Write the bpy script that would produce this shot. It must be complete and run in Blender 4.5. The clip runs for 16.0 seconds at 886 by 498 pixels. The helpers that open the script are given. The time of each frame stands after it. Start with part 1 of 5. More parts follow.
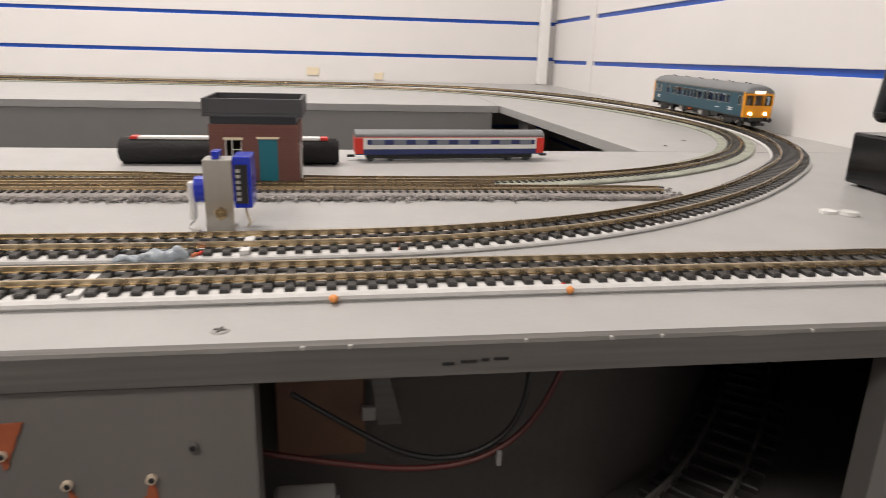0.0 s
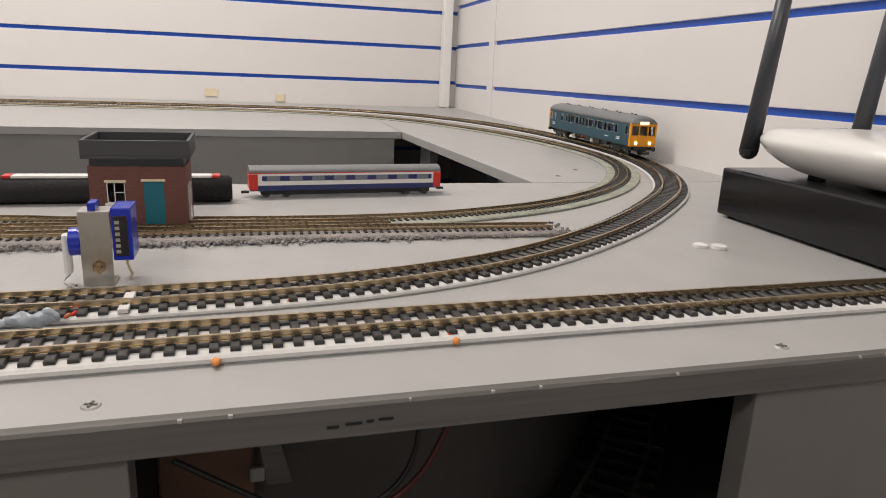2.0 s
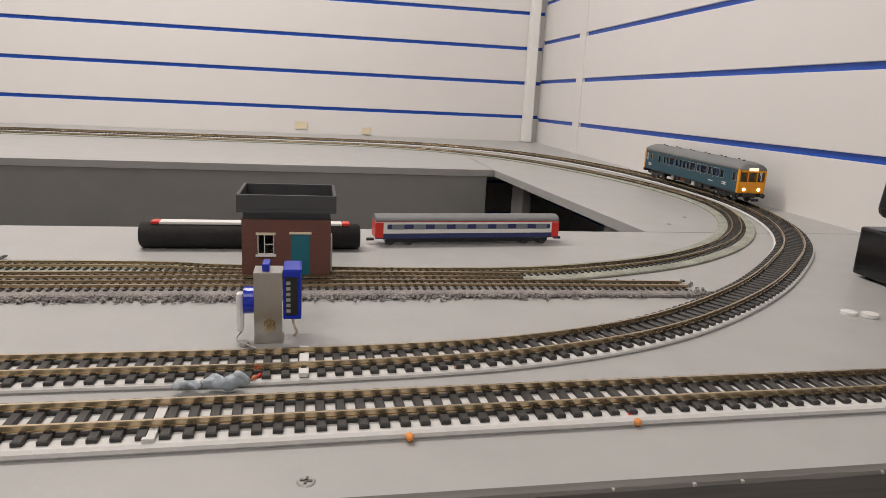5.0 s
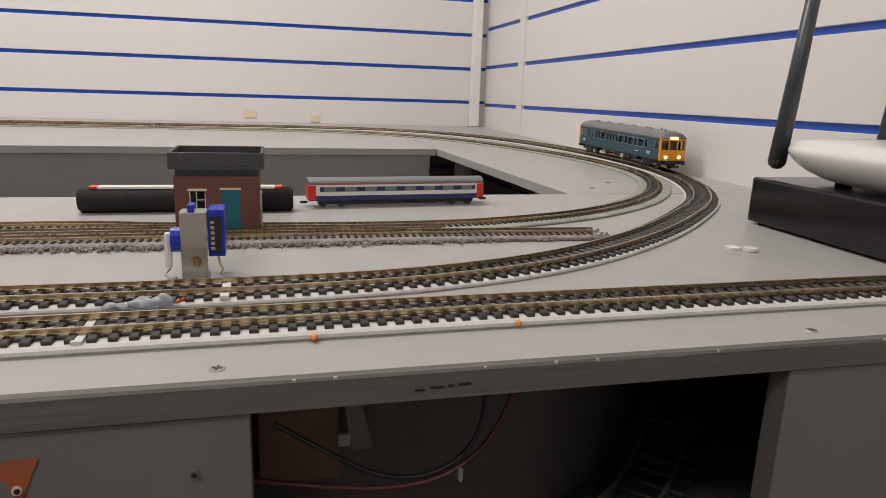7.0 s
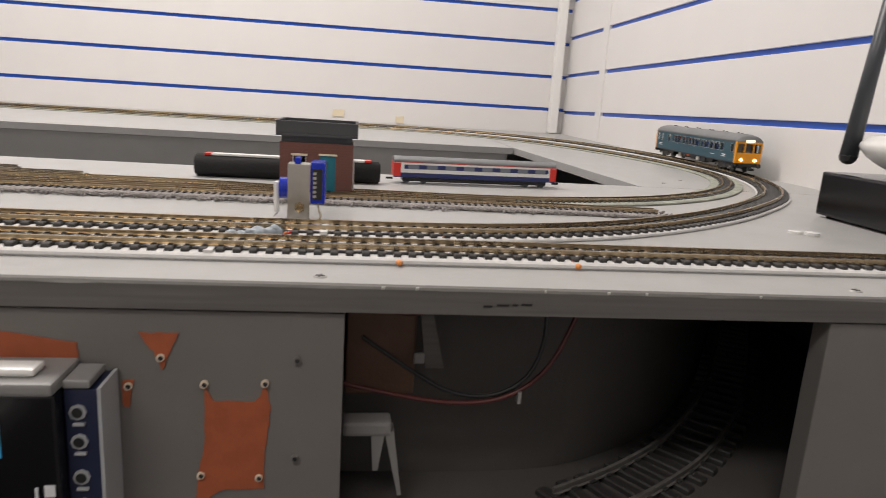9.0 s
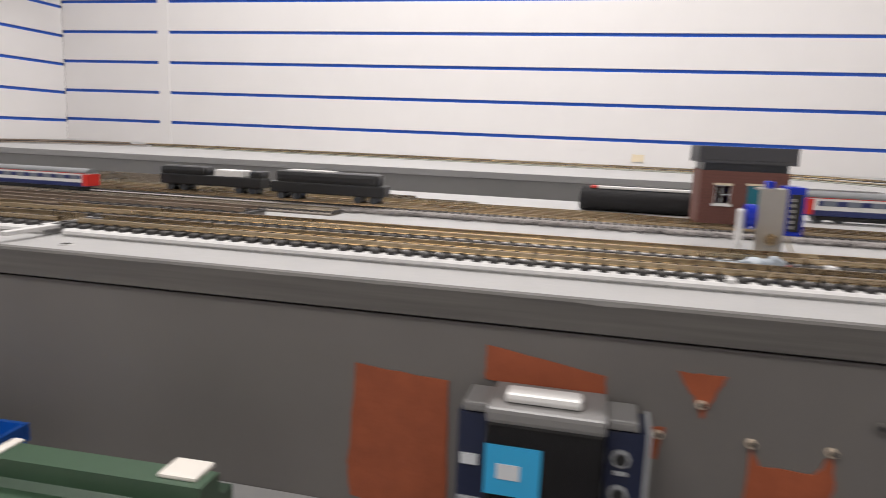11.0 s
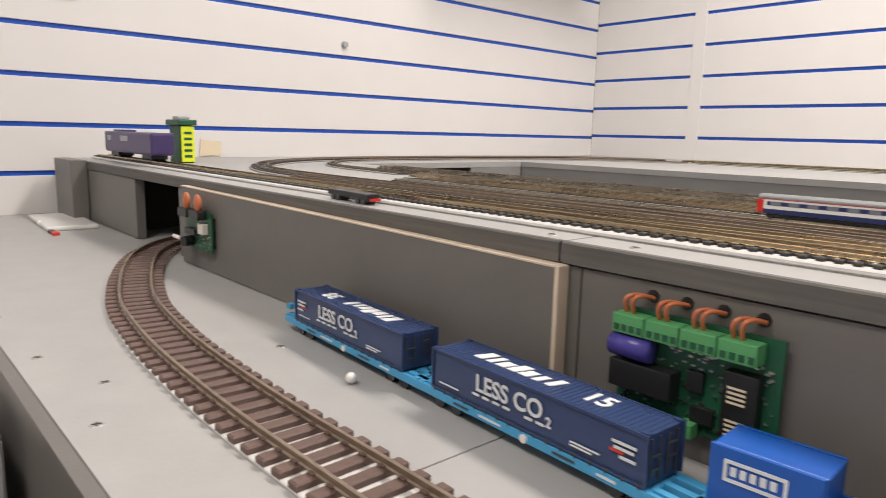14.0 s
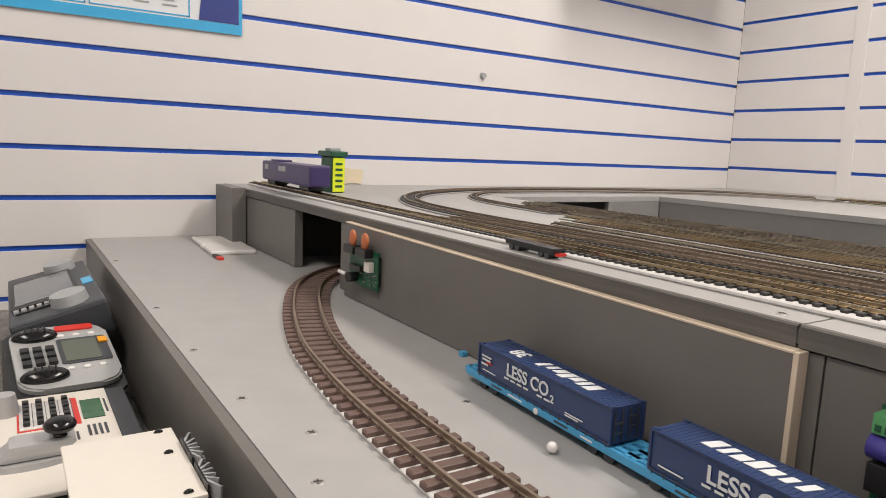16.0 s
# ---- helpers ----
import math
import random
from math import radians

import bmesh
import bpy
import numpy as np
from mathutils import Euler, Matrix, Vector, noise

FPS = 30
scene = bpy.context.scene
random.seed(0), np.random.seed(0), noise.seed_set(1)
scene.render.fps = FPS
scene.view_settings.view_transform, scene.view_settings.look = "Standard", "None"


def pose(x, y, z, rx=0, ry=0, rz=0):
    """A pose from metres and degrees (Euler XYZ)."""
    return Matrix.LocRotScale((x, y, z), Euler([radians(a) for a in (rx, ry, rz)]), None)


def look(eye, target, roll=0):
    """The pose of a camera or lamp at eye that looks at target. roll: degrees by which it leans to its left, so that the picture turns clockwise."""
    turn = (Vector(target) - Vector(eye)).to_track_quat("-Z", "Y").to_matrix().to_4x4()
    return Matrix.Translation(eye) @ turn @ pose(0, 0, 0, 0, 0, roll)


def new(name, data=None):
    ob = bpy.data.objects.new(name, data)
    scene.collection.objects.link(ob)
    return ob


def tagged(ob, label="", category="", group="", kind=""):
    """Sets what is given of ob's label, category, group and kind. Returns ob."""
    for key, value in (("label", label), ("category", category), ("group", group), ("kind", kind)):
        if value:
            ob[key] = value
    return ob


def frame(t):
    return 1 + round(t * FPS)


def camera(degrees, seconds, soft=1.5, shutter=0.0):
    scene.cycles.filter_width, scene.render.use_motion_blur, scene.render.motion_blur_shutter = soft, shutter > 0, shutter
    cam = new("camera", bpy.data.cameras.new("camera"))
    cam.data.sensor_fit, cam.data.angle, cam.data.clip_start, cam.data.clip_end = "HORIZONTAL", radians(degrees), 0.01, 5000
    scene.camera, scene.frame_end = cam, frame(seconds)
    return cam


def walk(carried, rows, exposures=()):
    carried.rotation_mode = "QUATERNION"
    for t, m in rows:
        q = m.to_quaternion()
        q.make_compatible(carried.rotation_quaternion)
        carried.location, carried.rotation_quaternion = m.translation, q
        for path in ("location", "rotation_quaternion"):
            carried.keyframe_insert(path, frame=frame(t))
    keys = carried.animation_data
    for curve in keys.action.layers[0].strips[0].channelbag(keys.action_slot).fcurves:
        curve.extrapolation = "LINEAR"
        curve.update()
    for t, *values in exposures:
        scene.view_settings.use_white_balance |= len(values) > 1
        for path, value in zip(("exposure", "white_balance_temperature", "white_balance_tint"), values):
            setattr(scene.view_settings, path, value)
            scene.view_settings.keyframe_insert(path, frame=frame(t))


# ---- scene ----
cam = camera(66.6, 16.0, soft=0.8, shutter=0.4)
PATH = [
    (0, (0.041, -0.199, 0.092), (0.327, 1.692, -0.49), 1.7),
    (0.5, (0.05, -0.19, 0.09), (0.512, 1.669, -0.482), 1.3),
    (1, (0.046, -0.189, 0.091), (0.593, 1.653, -0.464), 1.9),
    (1.5, (0.047, -0.196, 0.1), (0.6, 1.648, -0.443), 2.3),
    (2, (0.05, -0.2, 0.108), (0.595, 1.65, -0.421), 2.6),
    (2.5, (0.046, -0.198, 0.115), (0.563, 1.665, -0.398), 2.8),
    (3, (0.029, -0.193, 0.121), (0.498, 1.687, -0.374), 3.2),
    (3.5, (0.012, -0.185, 0.126), (0.435, 1.712, -0.348), 3.6),
    (3.7, (0.004, -0.18, 0.128), (0.405, 1.722, -0.345), 3.8),
    (5.8, (0.002, -0.202, 0.118), (0.38, 1.707, -0.345), 2.7),
    (6, (0.009, -0.21, 0.113), (0.41, 1.692, -0.358), 2.6),
    (6.5, (0.02, -0.224, 0.109), (0.467, 1.667, -0.364), 1.4),
    (7, (0.022, -0.232, 0.105), (0.504, 1.651, -0.369), 2.0),
    (7.5, (0.022, -0.242, 0.107), (0.524, 1.635, -0.37), 2.5),
    (8, (0.02, -0.252, 0.1), (0.536, 1.619, -0.381), 2.4),
    (8.5, (0.014, -0.271, 0.098), (0.464, 1.615, -0.392), 2.4),
    (9, (0.013, -0.281, 0.082), (0.284, 1.65, -0.363), 3.7),
    (9.2, (0.012, -0.287, 0.073), (0.225, 1.654, -0.356), 2.9),
    (11.3, (-0.151, -0.229, 0.048), (-0.753, 1.652, -0.269), 2.1),
    (11.5, (-0.185, -0.223, 0.041), (-0.892, 1.622, -0.27), 1.7),
    (12, (-0.234, -0.233, 0.041), (-1.161, 1.513, -0.266), 1.4),
    (12.5, (-0.275, -0.245, 0.045), (-1.375, 1.397, -0.259), 2.1),
    (13, (-0.313, -0.258, 0.046), (-1.564, 1.271, -0.265), 1.3),
    (13.5, (-0.347, -0.274, 0.05), (-1.716, 1.146, -0.278), 1.2),
    (14, (-0.379, -0.292, 0.056), (-1.849, 1.021, -0.28), 1.4),
    (14.5, (-0.395, -0.31, 0.063), (-1.942, 0.914, -0.27), 1.8),
    (15, (-0.412, -0.321, 0.071), (-2.023, 0.821, -0.249), 2.3),
    (15.5, (-0.421, -0.328, 0.076), (-2.062, 0.774, -0.228), 2.5),
    (16, (-0.427, -0.336, 0.08), (-2.086, 0.742, -0.213), 2.5),
]
walk(cam, [(t, look(eye, target, roll)) for t, eye, target, roll in PATH],
     exposures=((0, 0.0, 6500, 10), (1.5, -0.18, 6500, 10), (3.5, -0.35, 6500, 10), (7, -0.45, 6500, 10), (9, -0.15, 6400, 10), (11.3, 0.05, 6150, 10), (13, 0.2, 6400, 10), (16, -0.03, 6600, 10)))

# room light: two warm white ceiling panels, weak neutral air
world = bpy.data.worlds.new("room_air")
scene.world = world
world.use_nodes = True
world.node_tree.nodes["Background"].inputs[0].default_value = (1.0, 0.93, 0.86, 1)
world.node_tree.nodes["Background"].inputs[1].default_value = 0.05
for lx, ly, lw in ((-0.45, 0.75, 28), (-0.6, -0.85, 17)):
    lamp = bpy.data.lights.new("ceiling_panel_light", "AREA")
    lamp.shape, lamp.size, lamp.size_y, lamp.energy, lamp.color = "RECTANGLE", 1.2, 0.3, lw, (1.0, 0.93, 0.86)
    new("ceiling_panel_light", lamp).matrix_world = pose(lx, ly, 1.28)


# ---- materials ----
def mat(name, color, rough=0.5, metal=0.0, vary=0.06, scale=60.0, bump=0.0, bscale=400.0, spec=0.5, stain=0.0, per_object=0.0, stretch=None):
    m = bpy.data.materials.new(name)
    m.use_nodes = True
    n, l = m.node_tree.nodes, m.node_tree.links
    b = n["Principled BSDF"]
    b.inputs["Roughness"].default_value = rough
    b.inputs["Metallic"].default_value = metal
    b.inputs["Specular IOR Level"].default_value = spec
    co = n.new("ShaderNodeVectorMath")
    co.operation, co.inputs[1].default_value = "MULTIPLY", stretch or (1, 1, 1)
    l.new(n.new("ShaderNodeTexCoord").outputs["Object"], co.inputs[0])
    fine = n.new("ShaderNodeTexNoise")
    fine.inputs["Scale"].default_value, fine.inputs["Detail"].default_value = scale, 5
    big = n.new("ShaderNodeTexNoise")
    big.inputs["Scale"].default_value, big.inputs["Detail"].default_value = scale / 14, 3
    add = n.new("ShaderNodeMath")
    add.operation = "ADD"
    l.new(co.outputs[0], fine.inputs["Vector"])
    l.new(co.outputs[0], big.inputs["Vector"])
    l.new(fine.outputs["Fac"], add.inputs[0])
    l.new(big.outputs["Fac"], add.inputs[1])
    last = add.outputs[0]
    if per_object:
        info, mul = n.new("ShaderNodeObjectInfo"), n.new("ShaderNodeMath")
        mul.operation, mul.inputs[1].default_value = "MULTIPLY_ADD", per_object
        l.new(info.outputs["Random"], mul.inputs[0])
        l.new(last, mul.inputs[2])
        last = mul.outputs[0]
    ramp = n.new("ShaderNodeMapRange")
    ramp.inputs["From Min"].default_value, ramp.inputs["From Max"].default_value = 0.5, 1.5
    ramp.inputs["To Min"].default_value, ramp.inputs["To Max"].default_value = 1 - vary - stain, 1 + vary
    l.new(last, ramp.inputs["Value"])
    mix = n.new("ShaderNodeVectorMath")
    mix.operation = "SCALE"
    mix.inputs[0].default_value = color
    l.new(ramp.outputs[0], mix.inputs["Scale"])
    l.new(mix.outputs[0], b.inputs["Base Color"])
    rr = n.new("ShaderNodeMapRange")
    rr.inputs["To Min"].default_value, rr.inputs["To Max"].default_value = max(rough - 0.12, 0.02), min(rough + 0.12, 1)
    l.new(big.outputs["Fac"], rr.inputs["Value"])
    l.new(rr.outputs[0], b.inputs["Roughness"])
    if bump:
        bn, bt = n.new("ShaderNodeBump"), n.new("ShaderNodeTexNoise")
        bt.inputs["Scale"].default_value, bt.inputs["Detail"].default_value = bscale, 4
        bn.inputs["Strength"].default_value, bn.inputs["Distance"].default_value = bump, 0.001
        l.new(co.outputs[0], bt.inputs["Vector"])
        l.new(bt.outputs["Fac"], bn.inputs["Height"])
        l.new(bn.outputs["Normal"], b.inputs["Normal"])
    return m


def lit(name, color, strength):
    m = mat(name, color, 0.3)
    b = m.node_tree.nodes["Principled BSDF"]
    b.inputs["Emission Color"].default_value = (*color, 1)
    b.inputs["Emission Strength"].default_value = strength
    return m


def glass(name, color=(1, 1, 1)):
    m = bpy.data.materials.new(name)
    m.use_nodes = True
    b = m.node_tree.nodes["Principled BSDF"]
    b.inputs["Base Color"].default_value = (*color, 1)
    b.inputs["Roughness"].default_value = 0.06
    b.inputs["Transmission Weight"].default_value = 1.0
    b.inputs["IOR"].default_value = 1.2
    return m


WALL = mat("white_slat_board", (0.72, 0.70, 0.69), 0.38, vary=0.03, scale=12, bump=0.05, bscale=90)
STRIP = mat("blue_insert", (0.012, 0.09, 0.52), 0.35, vary=0.08, scale=20)
PVC = mat("white_plastic_trim", (0.78, 0.77, 0.75), 0.3, vary=0.03)
GREY = mat("grey_deck_paint", (0.37, 0.365, 0.36), 0.42, vary=0.07, scale=30, bump=0.12, bscale=260, stain=0.05)
DARK = mat("dark_grey_panel_paint", (0.152, 0.143, 0.133), 0.45, vary=0.09, scale=25, bump=0.15, bscale=180, stain=0.05)
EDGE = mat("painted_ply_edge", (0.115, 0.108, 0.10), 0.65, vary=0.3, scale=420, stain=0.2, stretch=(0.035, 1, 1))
CHIP = mat("chipped_paint", (0.36, 0.35, 0.33), 0.7, vary=0.2, scale=300)
# base colour kept dark to hold the shade of the spaces under the table
INNER = mat("shade_dark_lining", (0.06, 0.055, 0.052), 0.8, vary=0.3, scale=14, bump=0.2)
WOOD = mat("raw_pale_plywood", (0.60, 0.50, 0.39), 0.6, vary=0.22, scale=60, bump=0.3, bscale=300)
ORANGE_PATCH = mat("bare_orange_undercoat", (0.30, 0.075, 0.028), 0.7, vary=0.25, scale=120, bump=0.2)
NICKEL = mat("nickel_silver_rail", (0.56, 0.45, 0.30), 0.28, 1.0, vary=0.2, scale=120, stain=0.1)
DULLRAIL = mat("dull_siding_rail", (0.54, 0.475, 0.385), 0.28, 1.0, vary=0.25, scale=120, stain=0.15)
# grey of the screen board darkened to carry the shade under the deck
SCREEN = mat("shade_dark_screen", (0.055, 0.051, 0.047), 0.7, vary=0.25, scale=30, bump=0.2)
WELL = mat("pale_grey_well_paint", (0.25, 0.245, 0.24), 0.5, vary=0.08, scale=25, bump=0.12, bscale=180, stain=0.05)
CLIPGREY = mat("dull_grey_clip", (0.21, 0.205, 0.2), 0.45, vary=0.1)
SIDEBED = mat("brown_grey_siding_bed", (0.23, 0.20, 0.17), 0.85, vary=0.3, scale=500, bump=0.5, bscale=900)
PUTTY = mat("blue_grey_putty", (0.30, 0.34, 0.38), 0.35, vary=0.25, scale=300, bump=0.4)
BRASSWOOD = mat("brown_stained_batten", (0.11, 0.055, 0.032), 0.6, vary=0.3, scale=60, bump=0.3)
SPOT = mat("orange_paint_spot", (0.66, 0.25, 0.06), 0.6, vary=0.25, scale=300)
RUSTRAIL = mat("weathered_rail", (0.34, 0.27, 0.21), 0.4, 0.8, vary=0.25, scale=120)
SLEEPER = mat("black_sleeper_plastic", (0.030, 0.028, 0.027), 0.48, vary=0.3, scale=300, per_object=0.3)
BROWN = mat("brown_sleeper_plastic", (0.115, 0.072, 0.06), 0.55, vary=0.2, scale=300, per_object=0.25, bump=0.2)
FOAM = mat("white_foam_underlay", (0.57, 0.56, 0.55), 0.8, vary=0.12, scale=200, bump=0.3, bscale=500)
FOAMG = mat("grey_foam_underlay", (0.3, 0.29, 0.28), 0.85, vary=0.15, scale=200, bump=0.3, bscale=500)
BALLAST = mat("grey_stone_ballast", (0.25, 0.23, 0.22), 0.9, vary=0.75, scale=900, bump=1.0, bscale=900)
BALLASTG = mat("greenish_ballast", (0.3, 0.31, 0.26), 0.9, vary=0.6, scale=700, bump=1.0, bscale=900)
BLACK = mat("black_plastic", (0.015, 0.015, 0.016), 0.4, vary=0.15)
GLOSSBLACK = mat("gloss_black_case", (0.008, 0.008, 0.009), 0.16, vary=0.1)
RUBBER = mat("black_foam_rubber", (0.014, 0.013, 0.014), 0.9, vary=0.3, scale=300, bump=0.5)
WHITE = mat("white_gloss_plastic", (0.74, 0.73, 0.71), 0.25, vary=0.02)
CREAM = mat("off_white_enamel", (0.68, 0.64, 0.58), 0.4, vary=0.03)
STEEL = mat("brushed_steel", (0.55, 0.53, 0.49), 0.32, 1.0, vary=0.1, scale=200)
BRBLUE = mat("rail_blue_livery", (0.008, 0.058, 0.088), 0.35, vary=0.06)
YELLOW = mat("warning_yellow", (0.80, 0.32, 0.006), 0.35, vary=0.05)
ROOFGREY = mat("weathered_roof_grey", (0.17, 0.175, 0.18), 0.5, vary=0.15, scale=90)
PANE = glass("clear_window", (0.8, 0.85, 0.9))
SEATB = mat("blue_seat_moulding", (0.06, 0.12, 0.35), 0.6)
RED = mat("red_paint", (0.6, 0.03, 0.02), 0.35)
ORANGE = mat("orange_plastic", (0.75, 0.13, 0.02), 0.45)
NAVY = mat("navy_container", (0.027, 0.050, 0.135), 0.3, vary=0.1, scale=80)
LETTER = mat("white_print", (0.66, 0.68, 0.70), 0.5, vary=0.05)
CYAN = mat("light_blue_wagon", (0.06, 0.32, 0.58), 0.4, vary=0.12, scale=90)
TOYBLUE = mat("blue_printed_plastic", (0.008, 0.09, 0.42), 0.38, vary=0.06, scale=150)
CUP = mat("bright_blue_cup", (0.01, 0.24, 0.66), 0.25)
SERVOB = mat("translucent_blue_case", (0.01, 0.03, 0.42), 0.22)
PCB = mat("green_circuit_board", (0.012, 0.085, 0.042), 0.4, vary=0.25, scale=500)
TERMG = mat("green_terminal", (0.09, 0.33, 0.125), 0.4)
PURPLE = mat("purple_livery", (0.05, 0.032, 0.12), 0.35, vary=0.08)
CAPB = mat("violet_capacitor", (0.06, 0.05, 0.28), 0.3)
COPPER = mat("orange_wire", (0.5, 0.15, 0.06), 0.45)
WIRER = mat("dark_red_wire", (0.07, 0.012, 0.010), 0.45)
BRICK = mat("brick_card", (0.15, 0.062, 0.048), 0.75, vary=0.35, scale=420, bump=0.2)
CHARCOAL = mat("charcoal_roof", (0.055, 0.055, 0.06), 0.6, vary=0.15)
TEAL = mat("teal_door", (0.008, 0.14, 0.19), 0.5)
LOCOG = mat("dark_green_loco", (0.04, 0.08, 0.045), 0.35, vary=0.15, scale=100)
LIME = mat("fluorescent_label", (0.72, 0.82, 0.02), 0.5)
KEYGREY = mat("grey_handset_shell", (0.36, 0.37, 0.38), 0.35)
SLATE = mat("slate_console", (0.045, 0.05, 0.058), 0.4)
LCD = mat("grey_screen", (0.18, 0.19, 0.2), 0.15)
GREENLCD = mat("green_screen", (0.03, 0.11, 0.05), 0.3)
CARPET = mat("speckled_grey_floor", (0.2, 0.19, 0.18), 0.9, vary=0.8, scale=120, bump=0.5)
TAN = mat("beige_paper", (0.72, 0.62, 0.45), 0.7)
PAPER = mat("poster_paper", (0.74, 0.76, 0.78), 0.3, vary=0.04)
POSTB = mat("poster_light_blue", (0.05, 0.4, 0.72), 0.3)
CARDN = mat("navy_terminal_card", (0.012, 0.018, 0.05), 0.4, vary=0.2, scale=300)
SCREWM = mat("dull_screw_metal", (0.36, 0.35, 0.34), 0.45, 0.4, vary=0.2, scale=300)
POSTN = mat("poster_navy", (0.03, 0.05, 0.24), 0.3)
LAMP = lit("headlamp", (1.0, 0.75, 0.4), 14.0)
BLIND = lit("destination_blind", (1.0, 0.85, 0.6), 1.2)


# ---- mesh helpers ----
def B(bm, x0, x1, y0, y1, z0, z1, bev=0.0):
    r = bmesh.ops.create_cube(bm, size=1)
    for v in r["verts"]:
        v.co = Vector(((x0 + x1) / 2 + v.co.x * (x1 - x0), (y0 + y1) / 2 + v.co.y * (y1 - y0), (z0 + z1) / 2 + v.co.z * (z1 - z0)))
    if bev:
        e = list({e for v in r["verts"] for e in v.link_edges})
        bmesh.ops.bevel(bm, geom=e, offset=bev, segments=2, affect="EDGES", profile=0.6)
    return r


def C(bm, p, axis, r, h, r2=None, seg=20):
    """A capped cylinder or cone, centred at p, along axis."""
    rot = Vector((0, 0, 1)).rotation_difference(Vector(axis)).to_matrix().to_4x4()
    return bmesh.ops.create_cone(bm, cap_ends=True, segments=seg, radius1=r, radius2=r if r2 is None else r2, depth=h, matrix=Matrix.Translation(p) @ rot)


def S(bm, p, r, sx=1, sy=1, sz=1, seg=16):
    return bmesh.ops.create_uvsphere(bm, u_segments=seg, v_segments=seg // 2, radius=r, matrix=Matrix.Translation(p) @ Matrix.Diagonal((sx, sy, sz, 1)))


def mesh_of(name, bm, material, smooth=False):
    bmesh.ops.recalc_face_normals(bm, faces=bm.faces)
    me = bpy.data.meshes.new(name)
    bm.to_mesh(me)
    bm.free()
    me.materials.append(material)
    if smooth:
        for p in me.polygons:
            p.use_smooth = True
    return me


def part(name, bm, material, parent=None, label="", smooth=False):
    ob = new(name, mesh_of(name, bm, material, smooth))
    if parent is not None:
        ob.parent = parent
    if label:
        tagged(ob, label)
    return ob


def bx(name, dims, material, parent=None, label="", bev=0.0):
    bm = bmesh.new()
    B(bm, *dims, bev)
    return part(name, bm, material, parent, label)


def thing(name, label, category, at=None, group="", kind=""):
    ob = new(name)
    ob.empty_display_size = 0.02
    if at is not None:
        ob.matrix_basis = at
    return tagged(ob, label, category, group, kind)


def tube(name, pts, r, material, parent=None, label="", seg=8, res=6):
    cu = bpy.data.curves.new(name, "CURVE")
    cu.dimensions, cu.bevel_depth, cu.bevel_resolution, cu.use_fill_caps = "3D", r, 2, True
    sp = cu.splines.new("NURBS" if len(pts) > 2 else "POLY")
    sp.points.add(len(pts) - 1)
    for p, q in zip(sp.points, pts):
        p.co = (*q, 1)
    if len(pts) > 2:
        sp.use_endpoint_u, sp.order_u, sp.resolution_u = True, 3, res
    cu.materials.append(material)
    tmp = bpy.data.objects.new(name, cu)
    me = bpy.data.meshes.new_from_object(tmp)
    bpy.data.objects.remove(tmp)
    ob = new(name, me)
    if parent is not None:
        ob.parent = parent
    if label:
        tagged(ob, label)
    return ob


def words(name, text, size, m, material, parent, depth=0.0003, bold=0.0):
    cu = bpy.data.curves.new(name, "FONT")
    cu.body, cu.size, cu.extrude, cu.offset, cu.align_x, cu.align_y = text, size, depth, bold, "CENTER", "CENTER"
    cu.materials.append(material)
    tmp = bpy.data.objects.new(name, cu)
    me = bpy.data.meshes.new_from_object(tmp)
    bpy.data.objects.remove(tmp)
    ob = new(name, me)
    ob.parent, ob.matrix_basis = parent, m
    return ob


def spline(pts, step):
    """Points at even steps along a smooth line through pts."""
    P = [Vector((*p, 0)) for p in pts]
    P = [P[0] * 2 - P[1]] + P + [P[-1] * 2 - P[-2]]
    fine = []
    for i in range(1, len(P) - 2):
        for k in range(24):
            t = k / 24
            a, b, c, d = P[i - 1:i + 3]
            fine.append(0.5 * ((2 * b) + (c - a) * t + (2 * a - 5 * b + 4 * c - d) * t * t + (3 * b - a - 3 * c + d) * t ** 3))
    fine.append(P[-2])
    out, rest = [(fine[0], (fine[1] - fine[0]).normalized())], step
    for a, b in zip(fine, fine[1:]):
        d, n = b - a, (b - a).length
        while n > 0 and rest <= n:
            out.append((a + d * (rest / n), d.normalized()))
            rest += step
        rest -= n
    return out


def sweep(line, off, prof):
    """A closed profile (sideways, up) carried along a line of points, sideways by off."""
    v, f, n = [], [], len(prof)
    for p, d in line:
        s = Vector((-d.y, d.x, 0))
        for a, z in prof:
            v.append(p + s * (off + a) + Vector((0, 0, z)))
    for i in range(len(line) - 1):
        for k in range(n):
            a, b = i * n + k, i * n + (k + 1) % n
            f.append((a, b, b + n, a + n))
    f += [tuple(range(n))[::-1], tuple(range(len(v) - n, len(v)))]
    bm = bmesh.new()
    vs = [bm.verts.new(q) for q in v]
    for q in f:
        bm.faces.new([vs[k] for k in q])
    return bm


